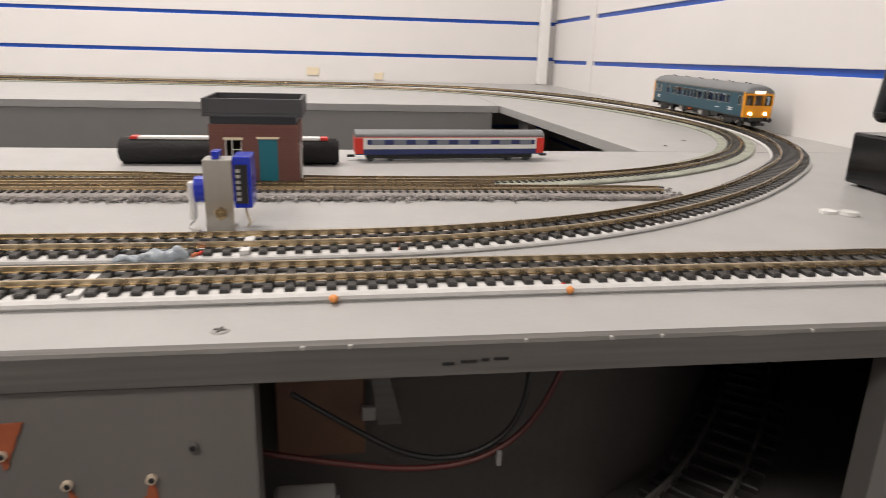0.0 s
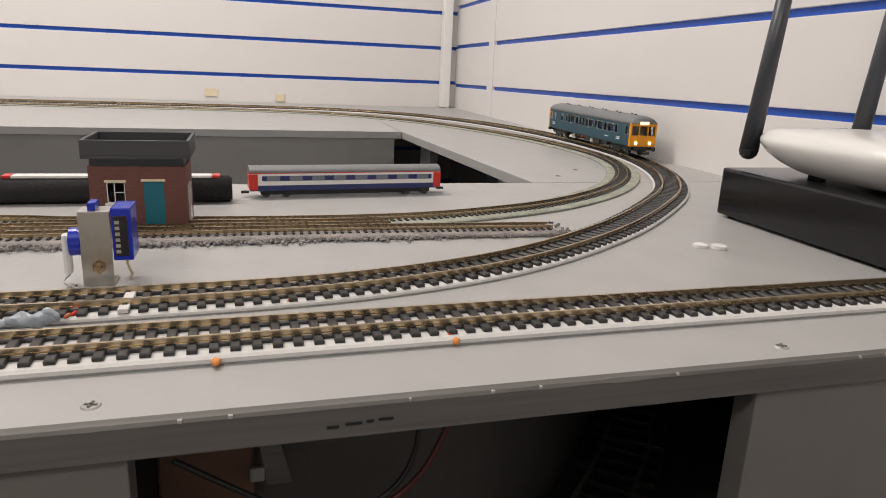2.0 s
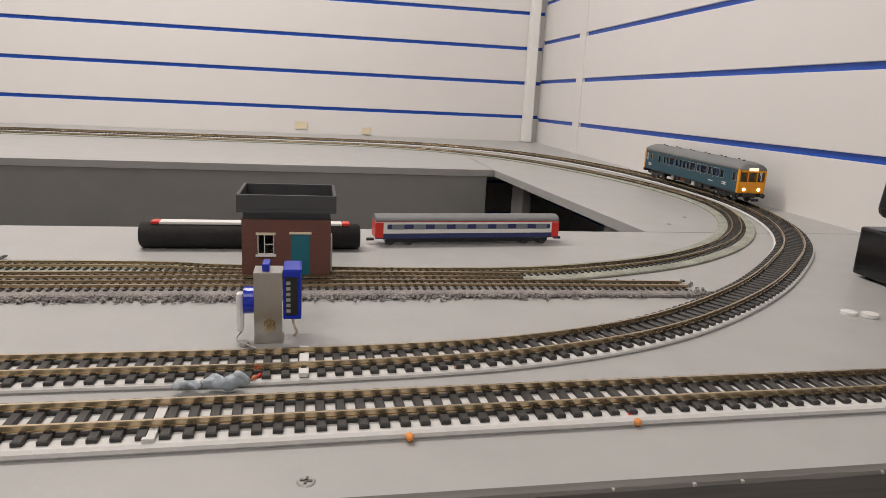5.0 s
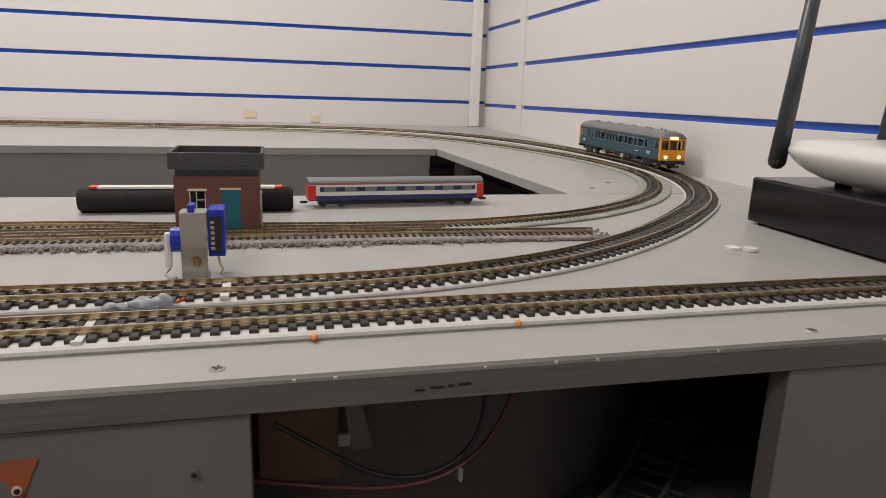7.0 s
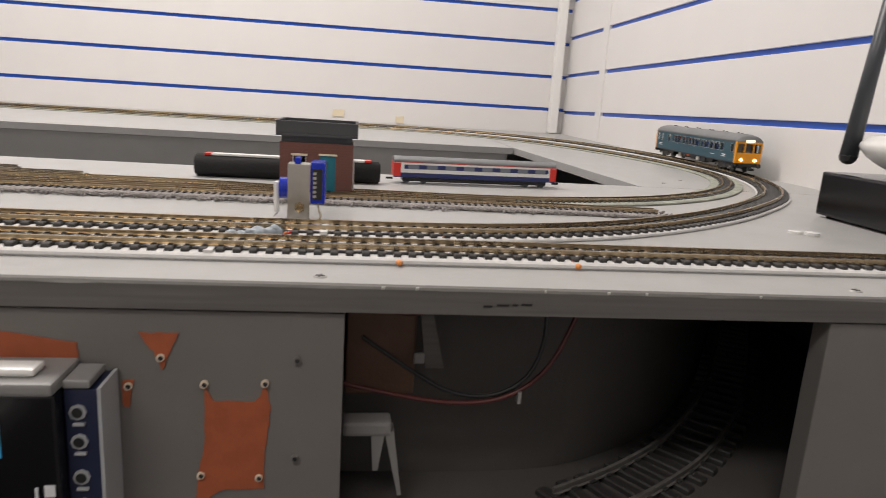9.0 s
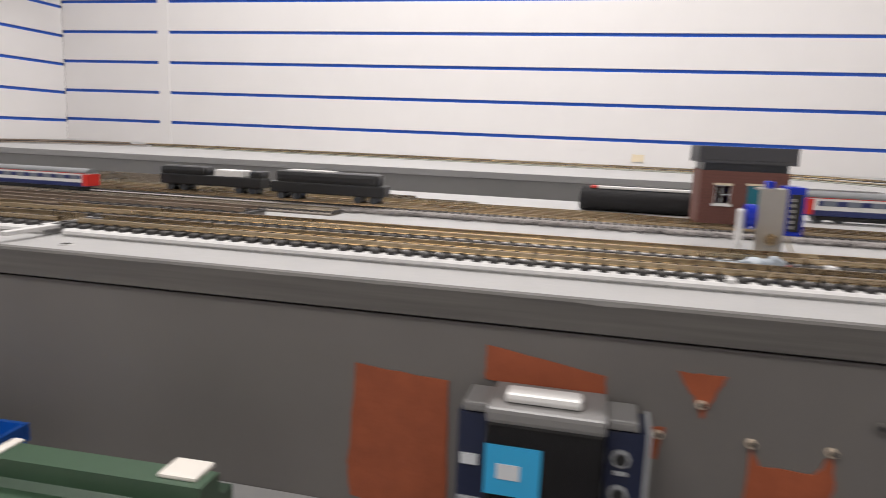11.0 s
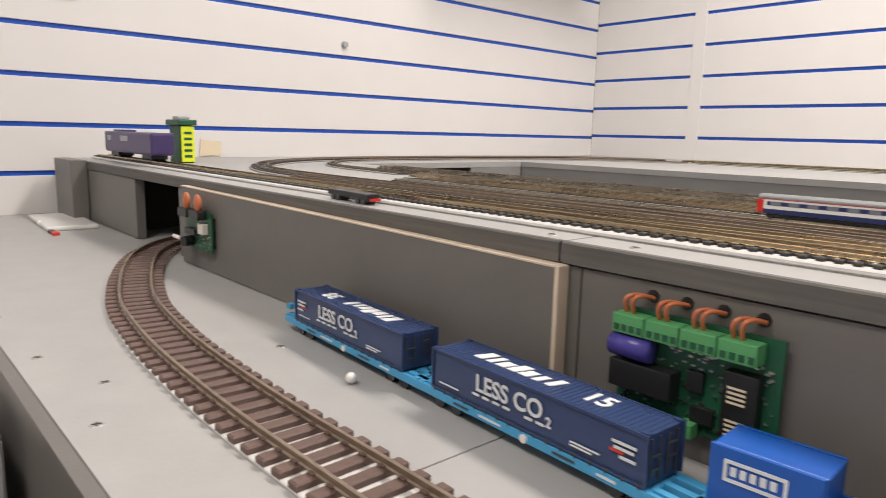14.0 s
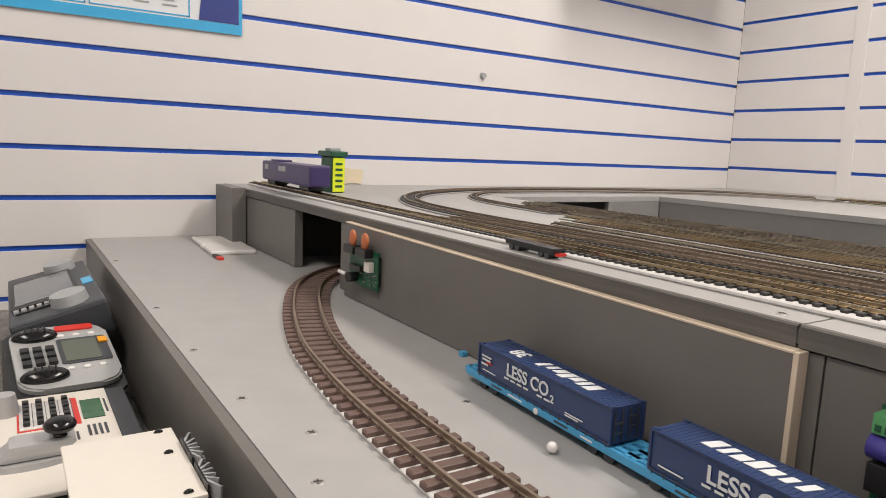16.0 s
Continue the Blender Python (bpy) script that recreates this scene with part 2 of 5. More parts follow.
def model_track(label, pts, gauge, length, width, pitch, z, rail_h, under, rail_mat, sl_mat, under_mat, near=None, group="", name="model_track", webbed=False):
    """Rails on chairs, sleepers and an underlay. near: (x0, x1, y0, y1) within which each sleeper is a part."""
    th = thing(name, label, "model track", group=group)
    line = spline(pts, max(gauge * 0.35, 0.004))
    if under:
        uw, uh = under
        part("underlay", sweep(line, 0, [(-uw / 2 - uh * 0.1, z), (uw / 2 + uh * 0.1, z), (uw / 2 + uh * 0.35, z + uh * 0.35), (uw / 2 + uh * 0.25, z + uh * 0.75), (uw / 2 - uh * 0.2, z + uh), (-uw / 2 + uh * 0.2, z + uh), (-uw / 2 - uh * 0.25, z + uh * 0.75), (-uw / 2 - uh * 0.35, z + uh * 0.35)]), under_mat, th)
        z += uh
    sh = width * 0.5
    for s in (-1, 1):
        g, h = s * gauge / 2, z + sh
        k = rail_h
        rail = [(-0.30 * k, h), (0.30 * k, h), (0.30 * k, h + 0.14 * k), (0.08 * k, h + 0.25 * k), (0.08 * k, h + 0.68 * k), (0.22 * k, h + 0.76 * k), (0.22 * k, h + k), (-0.22 * k, h + k), (-0.22 * k, h + 0.76 * k), (-0.08 * k, h + 0.68 * k), (-0.08 * k, h + 0.25 * k), (-0.30 * k, h + 0.14 * k)]
        part("rail", sweep(line, g, rail), rail_mat, th)
        if webbed:
            part("webbing", sweep(line, g, [(-gauge * 0.1, z - 0.0003), (gauge * 0.1, z - 0.0003), (gauge * 0.1, z + sh * 0.5), (-gauge * 0.1, z + sh * 0.5)]), sl_mat, th)
    bm = bmesh.new()
    B(bm, -width / 2, width / 2, -length / 2, length / 2, 0, sh)
    bmesh.ops.bevel(bm, geom=[e for e in bm.edges if min(v.co.z for v in e.verts) > sh * 0.5], offset=width * 0.12, segments=1, affect="EDGES")
    for s in (-1, 1):
        B(bm, -width * 0.3, width * 0.3, s * gauge / 2 - gauge * 0.1, s * gauge / 2 + gauge * 0.1, sh, sh + rail_h * 0.22)
    me = mesh_of("sleeper", bm, sl_mat)
    rest = bmesh.new()
    for p, d in spline(pts, pitch):
        jit = random.uniform(-0.02, 0.02)
        m = Matrix.Translation((p.x, p.y, z)) @ Matrix.Rotation(math.atan2(d.y, d.x) + jit, 4, "Z")
        if near and near[0] < p.x < near[1] and near[2] < p.y < near[3]:
            ob = new("sleeper", me)
            ob.parent, ob.matrix_basis = th, m
        else:
            n0 = len(rest.verts)
            rest.from_mesh(me)
            rest.verts.ensure_lookup_table()
            for v in rest.verts[n0:]:
                v.co = m @ v.co
    if len(rest.verts):
        tagged(part("sleeper_row", rest, sl_mat, th), kind="stuff")
    else:
        rest.free()
    return th


# ---- the room ----
PITCH, GROOVE = 0.0837, 0.0082


def slat_wall(name, m, u0, u1, z0, pitch, seams, low=-5, high=15):
    """A slat-board wall, its face in the plane y = 0 of m, running along x."""
    th = thing(name, "white slat-board wall with blue insert strips", "wall", m, kind="structure")
    bx("backing", (u0, u1, 0.012, 0.06, z0 + low * pitch, z0 + high * pitch), PVC, th)
    cuts = [u0] + [s for s in seams] + [u1]
    for a, b in zip(cuts, cuts[1:]):
        for k in range(low, high):
            bm = bmesh.new()
            za, zb = z0 + k * pitch + GROOVE / 2, z0 + (k + 1) * pitch - GROOVE / 2
            B(bm, a + (0.0006 if a != u0 else 0), b - (0.0006 if b != u1 else 0), 0, 0.012, za, zb, 0.0009)
            part("slat_board", bm, WALL, th)
    for k in range(low + 1, high):
        z = z0 + k * pitch
        bx("insert_strip", (u0, u1, 0.0045, 0.012, z - GROOVE / 2, z + GROOVE / 2), STRIP, th)
    for s in seams:
        bx("seam_cover", (s - 0.017, s + 0.017, -0.002, 0.01, z0 + low * pitch, z0 + high * pitch), WALL, th)
    return th


slat_wall("wall_north", pose(0, 1.5, 0), -1.69, 0.575, 0.062, PITCH, [-1.352])
slat_wall("wall_west", pose(-1.69, 0, 0, 0, 0, 90), -2.0, 1.5, 0.056, 0.0815, [])
slat_wall("wall_east", pose(0.562, 0.7, 0, 0, 0, -90) @ pose(0, 0, 0, 0, -1.02, 0), -0.8, 2.7, 0.0704, 0.0940, [-0.53])
bx("wall_south", (-1.75, 0.62, -2.08, -2.0, -0.95, 1.35), WALL)
tagged(bpy.data.objects["wall_south"], "plain white wall closing the room", "wall", kind="structure")
bx("floor", (-1.8, 0.7, -2.1, 1.6, -1.0, -0.95), CARPET)
tagged(bpy.data.objects["floor"], "speckled grey carpet floor", "floor", kind="structure")
bx("ceiling", (-1.8, 0.7, -2.1, 1.6, 1.3, 1.36), WALL)
tagged(bpy.data.objects["ceiling"], "plain white ceiling", "ceiling", kind="structure")
tr = thing("trim", "white plastic conduit in the corner of the walls", "conduit", kind="structure")
bm = bmesh.new()
B(bm, 0.520, 0.543, 1.474, 1.4985, 0.001, 1.2, 0.003)
part("conduit", bm, PVC, tr)

# ---- the layout table ----
tb = thing("layout_table", "grey-painted plywood model railway table with a central well", "table")
part_rows = (("deck_board", (-0.606, 0.575, 0, 0.402)), ("deck_board", (-1.688, -0.6075, 0, 0.402)), ("deck_board", (-1.385, 0.2855, 0.8745, 1.498)), ("deck_board", (-1.688, -1.3865, 0.4035, 1.498)))
for nm, (x0, x1, y0, y1) in part_rows:
    bm = bmesh.new()
    B(bm, x0, x1, y0, y1, -0.0105, 0)
    part(nm, bm, GREY, tb)
bm = bmesh.new()
ring = ((0.316, 0.4035), (0.575, 0.4035), (0.575, 1.498), (0.287, 1.498), (0.287, 0.872))
lo, hi = [bm.verts.new((x, y, -0.0105)) for x, y in ring], [bm.verts.new((x, y, 0)) for x, y in ring]
bm.faces.new(lo[::-1])
bm.faces.new(hi)
for k in range(5):
    j = (k + 1) % 5
    bm.faces.new((lo[k], lo[j], hi[j], hi[k]))
part("deck_board", bm, GREY, tb)
bm = bmesh.new()
ring = ((-1.385, 0.832), (0.2855, 0.866), (0.2855, 0.8735), (-1.385, 0.8735))
lo, hi = [bm.verts.new((x, y, -0.0105)) for x, y in ring], [bm.verts.new((x, y, 0)) for x, y in ring]
bm.faces.new(lo[::-1])
bm.faces.new(hi)
for k in range(4):
    j = (k + 1) % 4
    bm.faces.new((lo[k], lo[j], hi[j], hi[k]))
part("deck_strip", bm, GREY, tb)
# worn front lip of the deck
for x0, x1 in ((-1.688, -0.6075), (-0.606, 0.575)):
    bm = bmesh.new()
    n = int((x1 - x0) / 0.006)
    rows = []
    for i in range(n + 1):
        x = x0 + (x1 - x0) * i / n
        w = noise.noise((x * 90, 1.3, 0)) * 0.0007 + max(noise.noise((x * 25, 5, 2)) - 0.35, 0) * 0.003
        rows.append([bm.verts.new(q) for q in ((x, -0.003, -0.0115), (x, -0.003, -0.0007 - abs(w) * 0.6), (x, -0.0022 + abs(w), 0.0002), (x, 0.002, 0.0002), (x, 0.002, -0.0115))])
    for a, b in zip(rows, rows[1:]):
        for k in range(5):
            bm.faces.new((a[k], b[k], b[(k + 1) % 5], a[(k + 1) % 5]))
    part("front_edge", bm, EDGE, tb, "chipped grey plywood edge")
for i in range(11):
    x = random.uniform(-0.12, 0.4)
    bm = bmesh.new()
    w = random.uniform(0.0005, 0.0018)
    B(bm, x, x + w, -0.0033, -0.0020, -0.0006 - w * 0.1, 0.0004, 0.0002)
    part("paint_chip", bm, CHIP, tb)
bm = bmesh.new()
for x0, x1, z in ((0.0715, 0.0755, -0.0072), (0.0775, 0.083, -0.0066), (0.0845, 0.087, -0.0063), (0.0885, 0.0935, -0.006)):
    B(bm, x0, x1, -0.0034, -0.0028, z - 0.0005, z + 0.0004, 0.0002)
part("edge_gouge", bm, BLACK, tb)
# fascia panels, set a hair behind the edge
for nm, x0, x1, z0, z1 in (("fascia_panel", -0.5925, 0.0115, -0.31, -0.0128), ("fascia_panel", 0.2415, 0.575, -0.31, -0.0128), ("fascia_panel", -1.169, -0.5935, -0.093, -0.0128), ("fascia_panel", -1.688, -1.324, -0.093, -0.0128)):
    bm = bmesh.new()
    B(bm, x0, x1, -0.001, 0.011, z0, z1, 0.0006)
    part(nm, bm, DARK, tb)
bx("lip_joint", (-1.688, 0.575, 0.0005, 0.0035, -0.0127, -0.0117), BLACK, tb)
bm = bmesh.new()
q = B(bm, -1.385, 0.275, 0, 0.010, -0.5, -0.011)
for v in q["verts"]:
    v.co.y += 0.833 + (v.co.x + 1.385) * 0.034 / 1.67
part("well_board", bm, WELL, tb)
for x0, x1, y0, y1, z0, z1 in ((0.317, 0.329, 0.80, 0.86, -0.3, -0.011), (0.317, 0.329, 0.405, 0.50, -0.4, -0.012), (0.317, 0.329, 0.50, 0.80, -0.4, -0.11), (-1.397, -1.3865, 0.404, 0.415, -0.4, -0.011), (-1.397, -1.3865, 0.68, 0.832, -0.4, -0.011), (-1.397, -1.3865, 0.415, 0.68, -0.4, -0.075)):
    bx("well_board", (x0, x1, y0, y1, z0, z1), WELL, tb)
bx("well_board", (-1.385, 0.3155, 0.39, 0.4015, -0.5, -0.011), WELL, tb)
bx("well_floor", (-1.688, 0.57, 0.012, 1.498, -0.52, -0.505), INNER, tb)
# space under the deck behind the front opening, shade put into its dark colours
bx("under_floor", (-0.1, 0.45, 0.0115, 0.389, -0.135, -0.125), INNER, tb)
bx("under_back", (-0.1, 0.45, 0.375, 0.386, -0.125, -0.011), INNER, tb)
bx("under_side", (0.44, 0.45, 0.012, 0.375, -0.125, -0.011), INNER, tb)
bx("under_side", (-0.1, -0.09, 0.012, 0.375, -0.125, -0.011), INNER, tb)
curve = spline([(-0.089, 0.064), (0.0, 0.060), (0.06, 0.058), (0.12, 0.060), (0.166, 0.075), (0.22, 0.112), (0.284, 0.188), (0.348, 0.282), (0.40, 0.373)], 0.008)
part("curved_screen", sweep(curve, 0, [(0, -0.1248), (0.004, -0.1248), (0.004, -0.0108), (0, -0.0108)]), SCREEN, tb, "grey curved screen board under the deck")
# tunnel walls in the same shade-dark colour
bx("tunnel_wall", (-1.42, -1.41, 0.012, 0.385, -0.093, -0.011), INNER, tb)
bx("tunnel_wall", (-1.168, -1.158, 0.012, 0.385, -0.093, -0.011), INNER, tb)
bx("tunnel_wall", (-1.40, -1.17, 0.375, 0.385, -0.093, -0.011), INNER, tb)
bx("leg", (0.30, 0.35, 0.02, 0.07, -0.949, -0.315), DARK, tb)
bx("leg", (-1.66, -1.61, 0.05, 0.10, -0.949, -0.525), DARK, tb)
bx("leg", (-1.66, -1.61, 1.40, 1.45, -0.949, -0.525), DARK, tb)
bx("leg", (0.45, 0.50, 1.40, 1.45, -0.949, -0.525), DARK, tb)
bx("beam", (-1.688, 0.56, 0.36, 0.388, -0.50, -0.32), DARK, tb)
# the loose facing board with bare wood edges
fb = thing("facing_board", "grey facing board with raw pale plywood edges, leaning on the fascia", "board")
bm = bmesh.new()
bmv = [bm.verts.new(q) for q in ((-1.135, -0.0105, -0.093), (-0.604, -0.0105, -0.093), (-0.604, -0.0105, -0.0125), (-1.135, -0.0105, -0.0075), (-1.135, -0.0016, -0.093), (-0.604, -0.0016, -0.093), (-0.604, -0.0016, -0.0125), (-1.135, -0.0016, -0.0075))]
for q in ((0, 1, 2, 3), (7, 6, 5, 4), (0, 4, 5, 1), (1, 5, 6, 2), (2, 6, 7, 3), (3, 7, 4, 0)):
    bm.faces.new([bmv[k] for k in q])
part("face", bm, DARK, fb)
bm = bmesh.new()
bmv = [bm.verts.new(q) for q in ((-1.135, -0.0109, -0.0082), (-0.604, -0.0109, -0.0132), (-0.604, -0.0109, -0.0121), (-1.135, -0.0109, -0.0071), (-1.135, -0.0016, -0.0074), (-0.604, -0.0016, -0.0124), (-0.604, -0.0016, -0.0121), (-1.135, -0.0016, -0.0071))]
for q in ((0, 1, 2, 3), (7, 6, 5, 4), (0, 4, 5, 1), (1, 5, 6, 2), (2, 6, 7, 3), (3, 7, 4, 0)):
    bm.faces.new([bmv[k] for k in q])
part("top_edge", bm, WOOD, fb, "raw pale plywood top edge")
bx("end_edge", (-0.6038, -0.6008, -0.0108, -0.0016, -0.093, -0.0122), WOOD, fb, "raw pale plywood end", 0.0004)

# the lower shelf
sh = thing("lower_shelf", "grey-painted lower shelf along the front of the table", "shelf")
bx("shelf_board", (-1.688, -0.5965, -0.222, 0.385, -0.106, -0.094), GREY, sh)
bx("shelf_board", (-0.5955, -0.165, -0.222, -0.0015, -0.106, -0.094), GREY, sh)
bx("shelf_front", (-1.688, -0.165, -0.230, -0.2225, -0.30, -0.0945), DARK, sh, "dark grey shelf front")
bx("bracket", (-0.62, -0.60, -0.23, -0.01, -0.3, -0.107), DARK, sh)
bx("post", (-1.652, -1.548, -0.026, -0.0025, -0.0935, 0.002), DARK, sh, "square grey post", 0.001)

# bare patches where a fitting was taken off the fascia
def flat(name, pts, material, parent, y=-0.0016, label=""):
    bm = bmesh.new()
    a = [bm.verts.new((x, y, z)) for x, z in pts]
    b = [bm.verts.new((x, y + 0.0012, z)) for x, z in pts]
    bm.faces.new(a)
    for i in range(len(pts)):
        j = (i + 1) % len(pts)
        bm.faces.new((a[i], a[j], b[j], b[i]))
    return part(name, bm, material, parent, label)


def ragged(pts, amp=0.0008, n=6):
    out = []
    for (a, b), (c, d) in zip(pts, pts[1:] + pts[:1]):
        for k in range(n):
            t = k / n
            x, z = a + (c - a) * t, b + (d - b) * t
            out.append((x + amp * noise.noise((x * 400, z * 400, 3)), z + amp * noise.noise((x * 400, z * 400, 9))))
    return out


flat("bare_patch", ragged([(-0.0475, -0.046), (-0.044, -0.0535), (-0.026, -0.054), (-0.0215, -0.0455), (-0.0195, -0.058), (-0.022, -0.077), (-0.0225, -0.096), (-0.040, -0.0965), (-0.052, -0.103), (-0.0505, -0.088), (-0.0475, -0.07)]), ORANGE_PATCH, tb, label="bare orange undercoat patch")
flat("bare_patch", ragged([(-0.074, -0.0225), (-0.0575, -0.0225), (-0.061, -0.030), (-0.0645, -0.039), (-0.068, -0.031)]), ORANGE_PATCH, tb)
flat("bare_patch", ragged([(-0.142, -0.0205), (-0.098, -0.0275), (-0.098, -0.034), (-0.142, -0.034)]), ORANGE_PATCH, tb)
flat("bare_patch", ragged([(-0.194, -0.034), (-0.156, -0.0365), (-0.155, -0.094), (-0.1955, -0.09), (-0.1965, -0.076)]), ORANGE_PATCH, tb)
flat("bare_patch", ragged([(-0.081, -0.044), (-0.0765, -0.044), (-0.0785, -0.056), (-0.081, -0.056)], 0.0005), ORANGE_PATCH, tb)
for x, z in ((-0.065, -0.0335), (-0.0475, -0.0455), (-0.022, -0.045), (-0.0495, -0.089), (-0.0245, -0.0905), (-0.0085, -0.034), (-0.009, -0.081), (-0.0785, -0.0465)):
    bm = bmesh.new()
    C(bm, (x, -0.0018, z), (0, 1, 0), 0.0017, 0.0014, seg=14)
    part("screw_hole", bm, WOOD if x < -0.01 else DARK, tb)
    bm = bmesh.new()
    C(bm, (x + 0.0002, -0.0026, z), (0, 1, 0), 0.0010, 0.0006, seg=10)
    part("hole", bm, BLACK, tb)


def deck_screw(x, y, z=0.0, r=0.0033):
    bm = bmesh.new()
    C(bm, (x, y, z + 0.0002), (0, 0, 1), r, 0.0006, r * 0.8, 18)
    s = part("screw_head", bm, SCREWM, tb)
    bm = bmesh.new()
    a = random.uniform(0, 1.5)
    for k in (0, math.pi / 2):
        q = B(bm, -r * 0.6, r * 0.6, -r * 0.12, r * 0.12, 0.0004, 0.0009)
        bmesh.ops.rotate(bm, verts=q["verts"], matrix=Matrix.Rotation(a + k, 3, "Z"))
    bmesh.ops.translate(bm, verts=bm.verts, vec=(x, y, z))
    part("screw_slot", bm, EDGE, s)


for x, y in ((0.0, 0.012), (0.262, 0.012), (-0.57, 0.012), (-0.625, 0.012), (-0.34, 0.013), (0.36, 0.44), (0.4, 0.48)):
    deck_screw(x, y)
for x, y in ((-0.793, -0.073), (-0.794, -0.187), (-0.735, -0.207), (-0.867, -0.208), (-0.99, -0.212), (-1.15, -0.213), (-1.45, -0.214)):
    deck_screw(x, y, -0.094, 0.004)

# cables and brackets under the deck; shade painted into tape, clips and bracket
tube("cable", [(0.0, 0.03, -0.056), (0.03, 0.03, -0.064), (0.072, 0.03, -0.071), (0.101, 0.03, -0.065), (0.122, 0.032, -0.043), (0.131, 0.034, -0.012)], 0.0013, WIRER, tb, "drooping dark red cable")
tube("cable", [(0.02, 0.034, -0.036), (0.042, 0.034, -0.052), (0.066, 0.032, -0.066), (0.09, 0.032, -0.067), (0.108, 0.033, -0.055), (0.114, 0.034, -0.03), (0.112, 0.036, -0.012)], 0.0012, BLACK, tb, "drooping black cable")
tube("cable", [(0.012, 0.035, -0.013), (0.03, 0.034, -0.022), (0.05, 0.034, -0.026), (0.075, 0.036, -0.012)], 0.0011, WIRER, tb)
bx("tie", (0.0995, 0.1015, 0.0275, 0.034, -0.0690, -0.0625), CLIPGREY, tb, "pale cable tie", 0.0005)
bm = bmesh.new()
for p in (((0.047, -0.0115), (0.052, -0.0115), (0.0625, -0.055), (0.053, -0.055)),):
    f0 = [bm.verts.new((x, 0.040, z)) for x, z in p]
    f1 = [bm.verts.new((x, 0.0415, z)) for x, z in p]
    bm.faces.new(f0)
    bm.faces.new(f1[::-1])
    for k in range(4):
        j = (k + 1) % 4
        bm.faces.new((f0[k], f0[j], f1[j], f1[k]))
# pale tape given the dark edge colour in place of shade
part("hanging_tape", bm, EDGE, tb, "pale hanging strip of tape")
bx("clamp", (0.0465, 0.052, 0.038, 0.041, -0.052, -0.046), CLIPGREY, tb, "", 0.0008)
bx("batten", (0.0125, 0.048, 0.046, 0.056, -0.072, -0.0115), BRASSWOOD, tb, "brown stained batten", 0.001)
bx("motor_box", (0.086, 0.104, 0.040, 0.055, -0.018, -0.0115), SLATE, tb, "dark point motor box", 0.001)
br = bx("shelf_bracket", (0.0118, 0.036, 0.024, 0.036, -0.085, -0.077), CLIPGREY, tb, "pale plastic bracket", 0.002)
bm = bmesh.new()
for x0, x1, x2, x3, z in ((0.026, 0.033, 0.030, 0.0275, -0.104), (0.033, 0.0372, 0.0425, 0.0405, -0.118)):
    f0 = [bm.verts.new((x, 0.025, q)) for x, q in ((x0, -0.084), (x1, -0.082), (x2, z), (x3, z))]
    f1 = [bm.verts.new((v.co.x, 0.034, v.co.z)) for v in f0]
    bm.faces.new(f0)
    bm.faces.new(f1[::-1])
    for k in range(4):
        j = (k + 1) % 4
        bm.faces.new((f0[k], f0[j], f1[j], f1[k]))
part("prong", bm, CLIPGREY, br)

# ---- tracks ----
OO = dict(gauge=0.0165, length=0.0300, width=0.0037, pitch=0.0076, z=0.0, rail_h=0.0026)
NN = dict(gauge=0.009, length=0.017, width=0.0020, pitch=0.0050, z=0.0, rail_h=0.0019)
model_track("straight model track on white foam underlay near the table edge", [(-0.36, 0.051), (-0.1, 0.0515), (0.2, 0.0565), (0.54, 0.0585)], under=(0.0355, 0.0034), rail_mat=NICKEL, sl_mat=SLEEPER, under_mat=FOAM, near=(-0.2, 0.54, 0, 0.1), group="model railway tracks", webbed=True, **OO)
OUT = [(-1.05, 0.056), (-0.75, 0.066), (-0.5, 0.086), (-0.3, 0.0985), (-0.1, 0.1005), (0.0, 0.1015), (0.1, 0.1105), (0.19, 0.139), (0.28, 0.195), (0.36, 0.265), (0.434, 0.348), (0.487, 0.447), (0.518, 0.56), (0.527, 0.69), (0.518, 0.83), (0.489, 0.96), (0.44, 1.08), (0.36, 1.185), (0.245, 1.258), (0.08, 1.29), (-0.2, 1.29), (-0.7, 1.29), (-1.25, 1.28)]
model_track("long model track curving round the table end", OUT, under=(0.0315, 0.0026), rail_mat=NICKEL, sl_mat=SLEEPER, under_mat=FOAM, near=(-0.15, 0.54, 0.09, 0.75), group="model railway tracks", webbed=True, **OO)
model_track("model track passing the loops behind the table edge", [(-1.66, 0.052), (-1.3, 0.05), (-1.0, 0.047), (-0.7, 0.047), (-0.40, 0.0505), (-0.37, 0.0509)], under=(0.0355, 0.0034), rail_mat=NICKEL, sl_mat=SLEEPER, under_mat=FOAM, near=(-0.85, -0.36, 0, 0.1), group="model railway tracks", webbed=True, **OO)
model_track("model track in the sidings", [(-0.32, 0.144), (-0.4, 0.1445), (-0.8, 0.135), (-1.05, 0.125), (-1.25, 0.15), (-1.4, 0.24), (-1.5, 0.4), (-1.54, 0.6), (-1.54, 0.9), (-1.48, 1.15), (-1.3, 1.28)], under=(0.034, 0.0022), rail_mat=RUSTRAIL, sl_mat=SLEEPER, under_mat=FOAMG, group="model railway tracks", webbed=True, **OO)
model_track("model track in the sidings", [(-0.42, 0.105), (-0.6, 0.118), (-0.8, 0.112), (-1.0, 0.098), (-1.06, 0.09)], under=(0.034, 0.0022), rail_mat=RUSTRAIL, sl_mat=SLEEPER, under_mat=FOAM, group="model railway tracks", webbed=True, **OO)
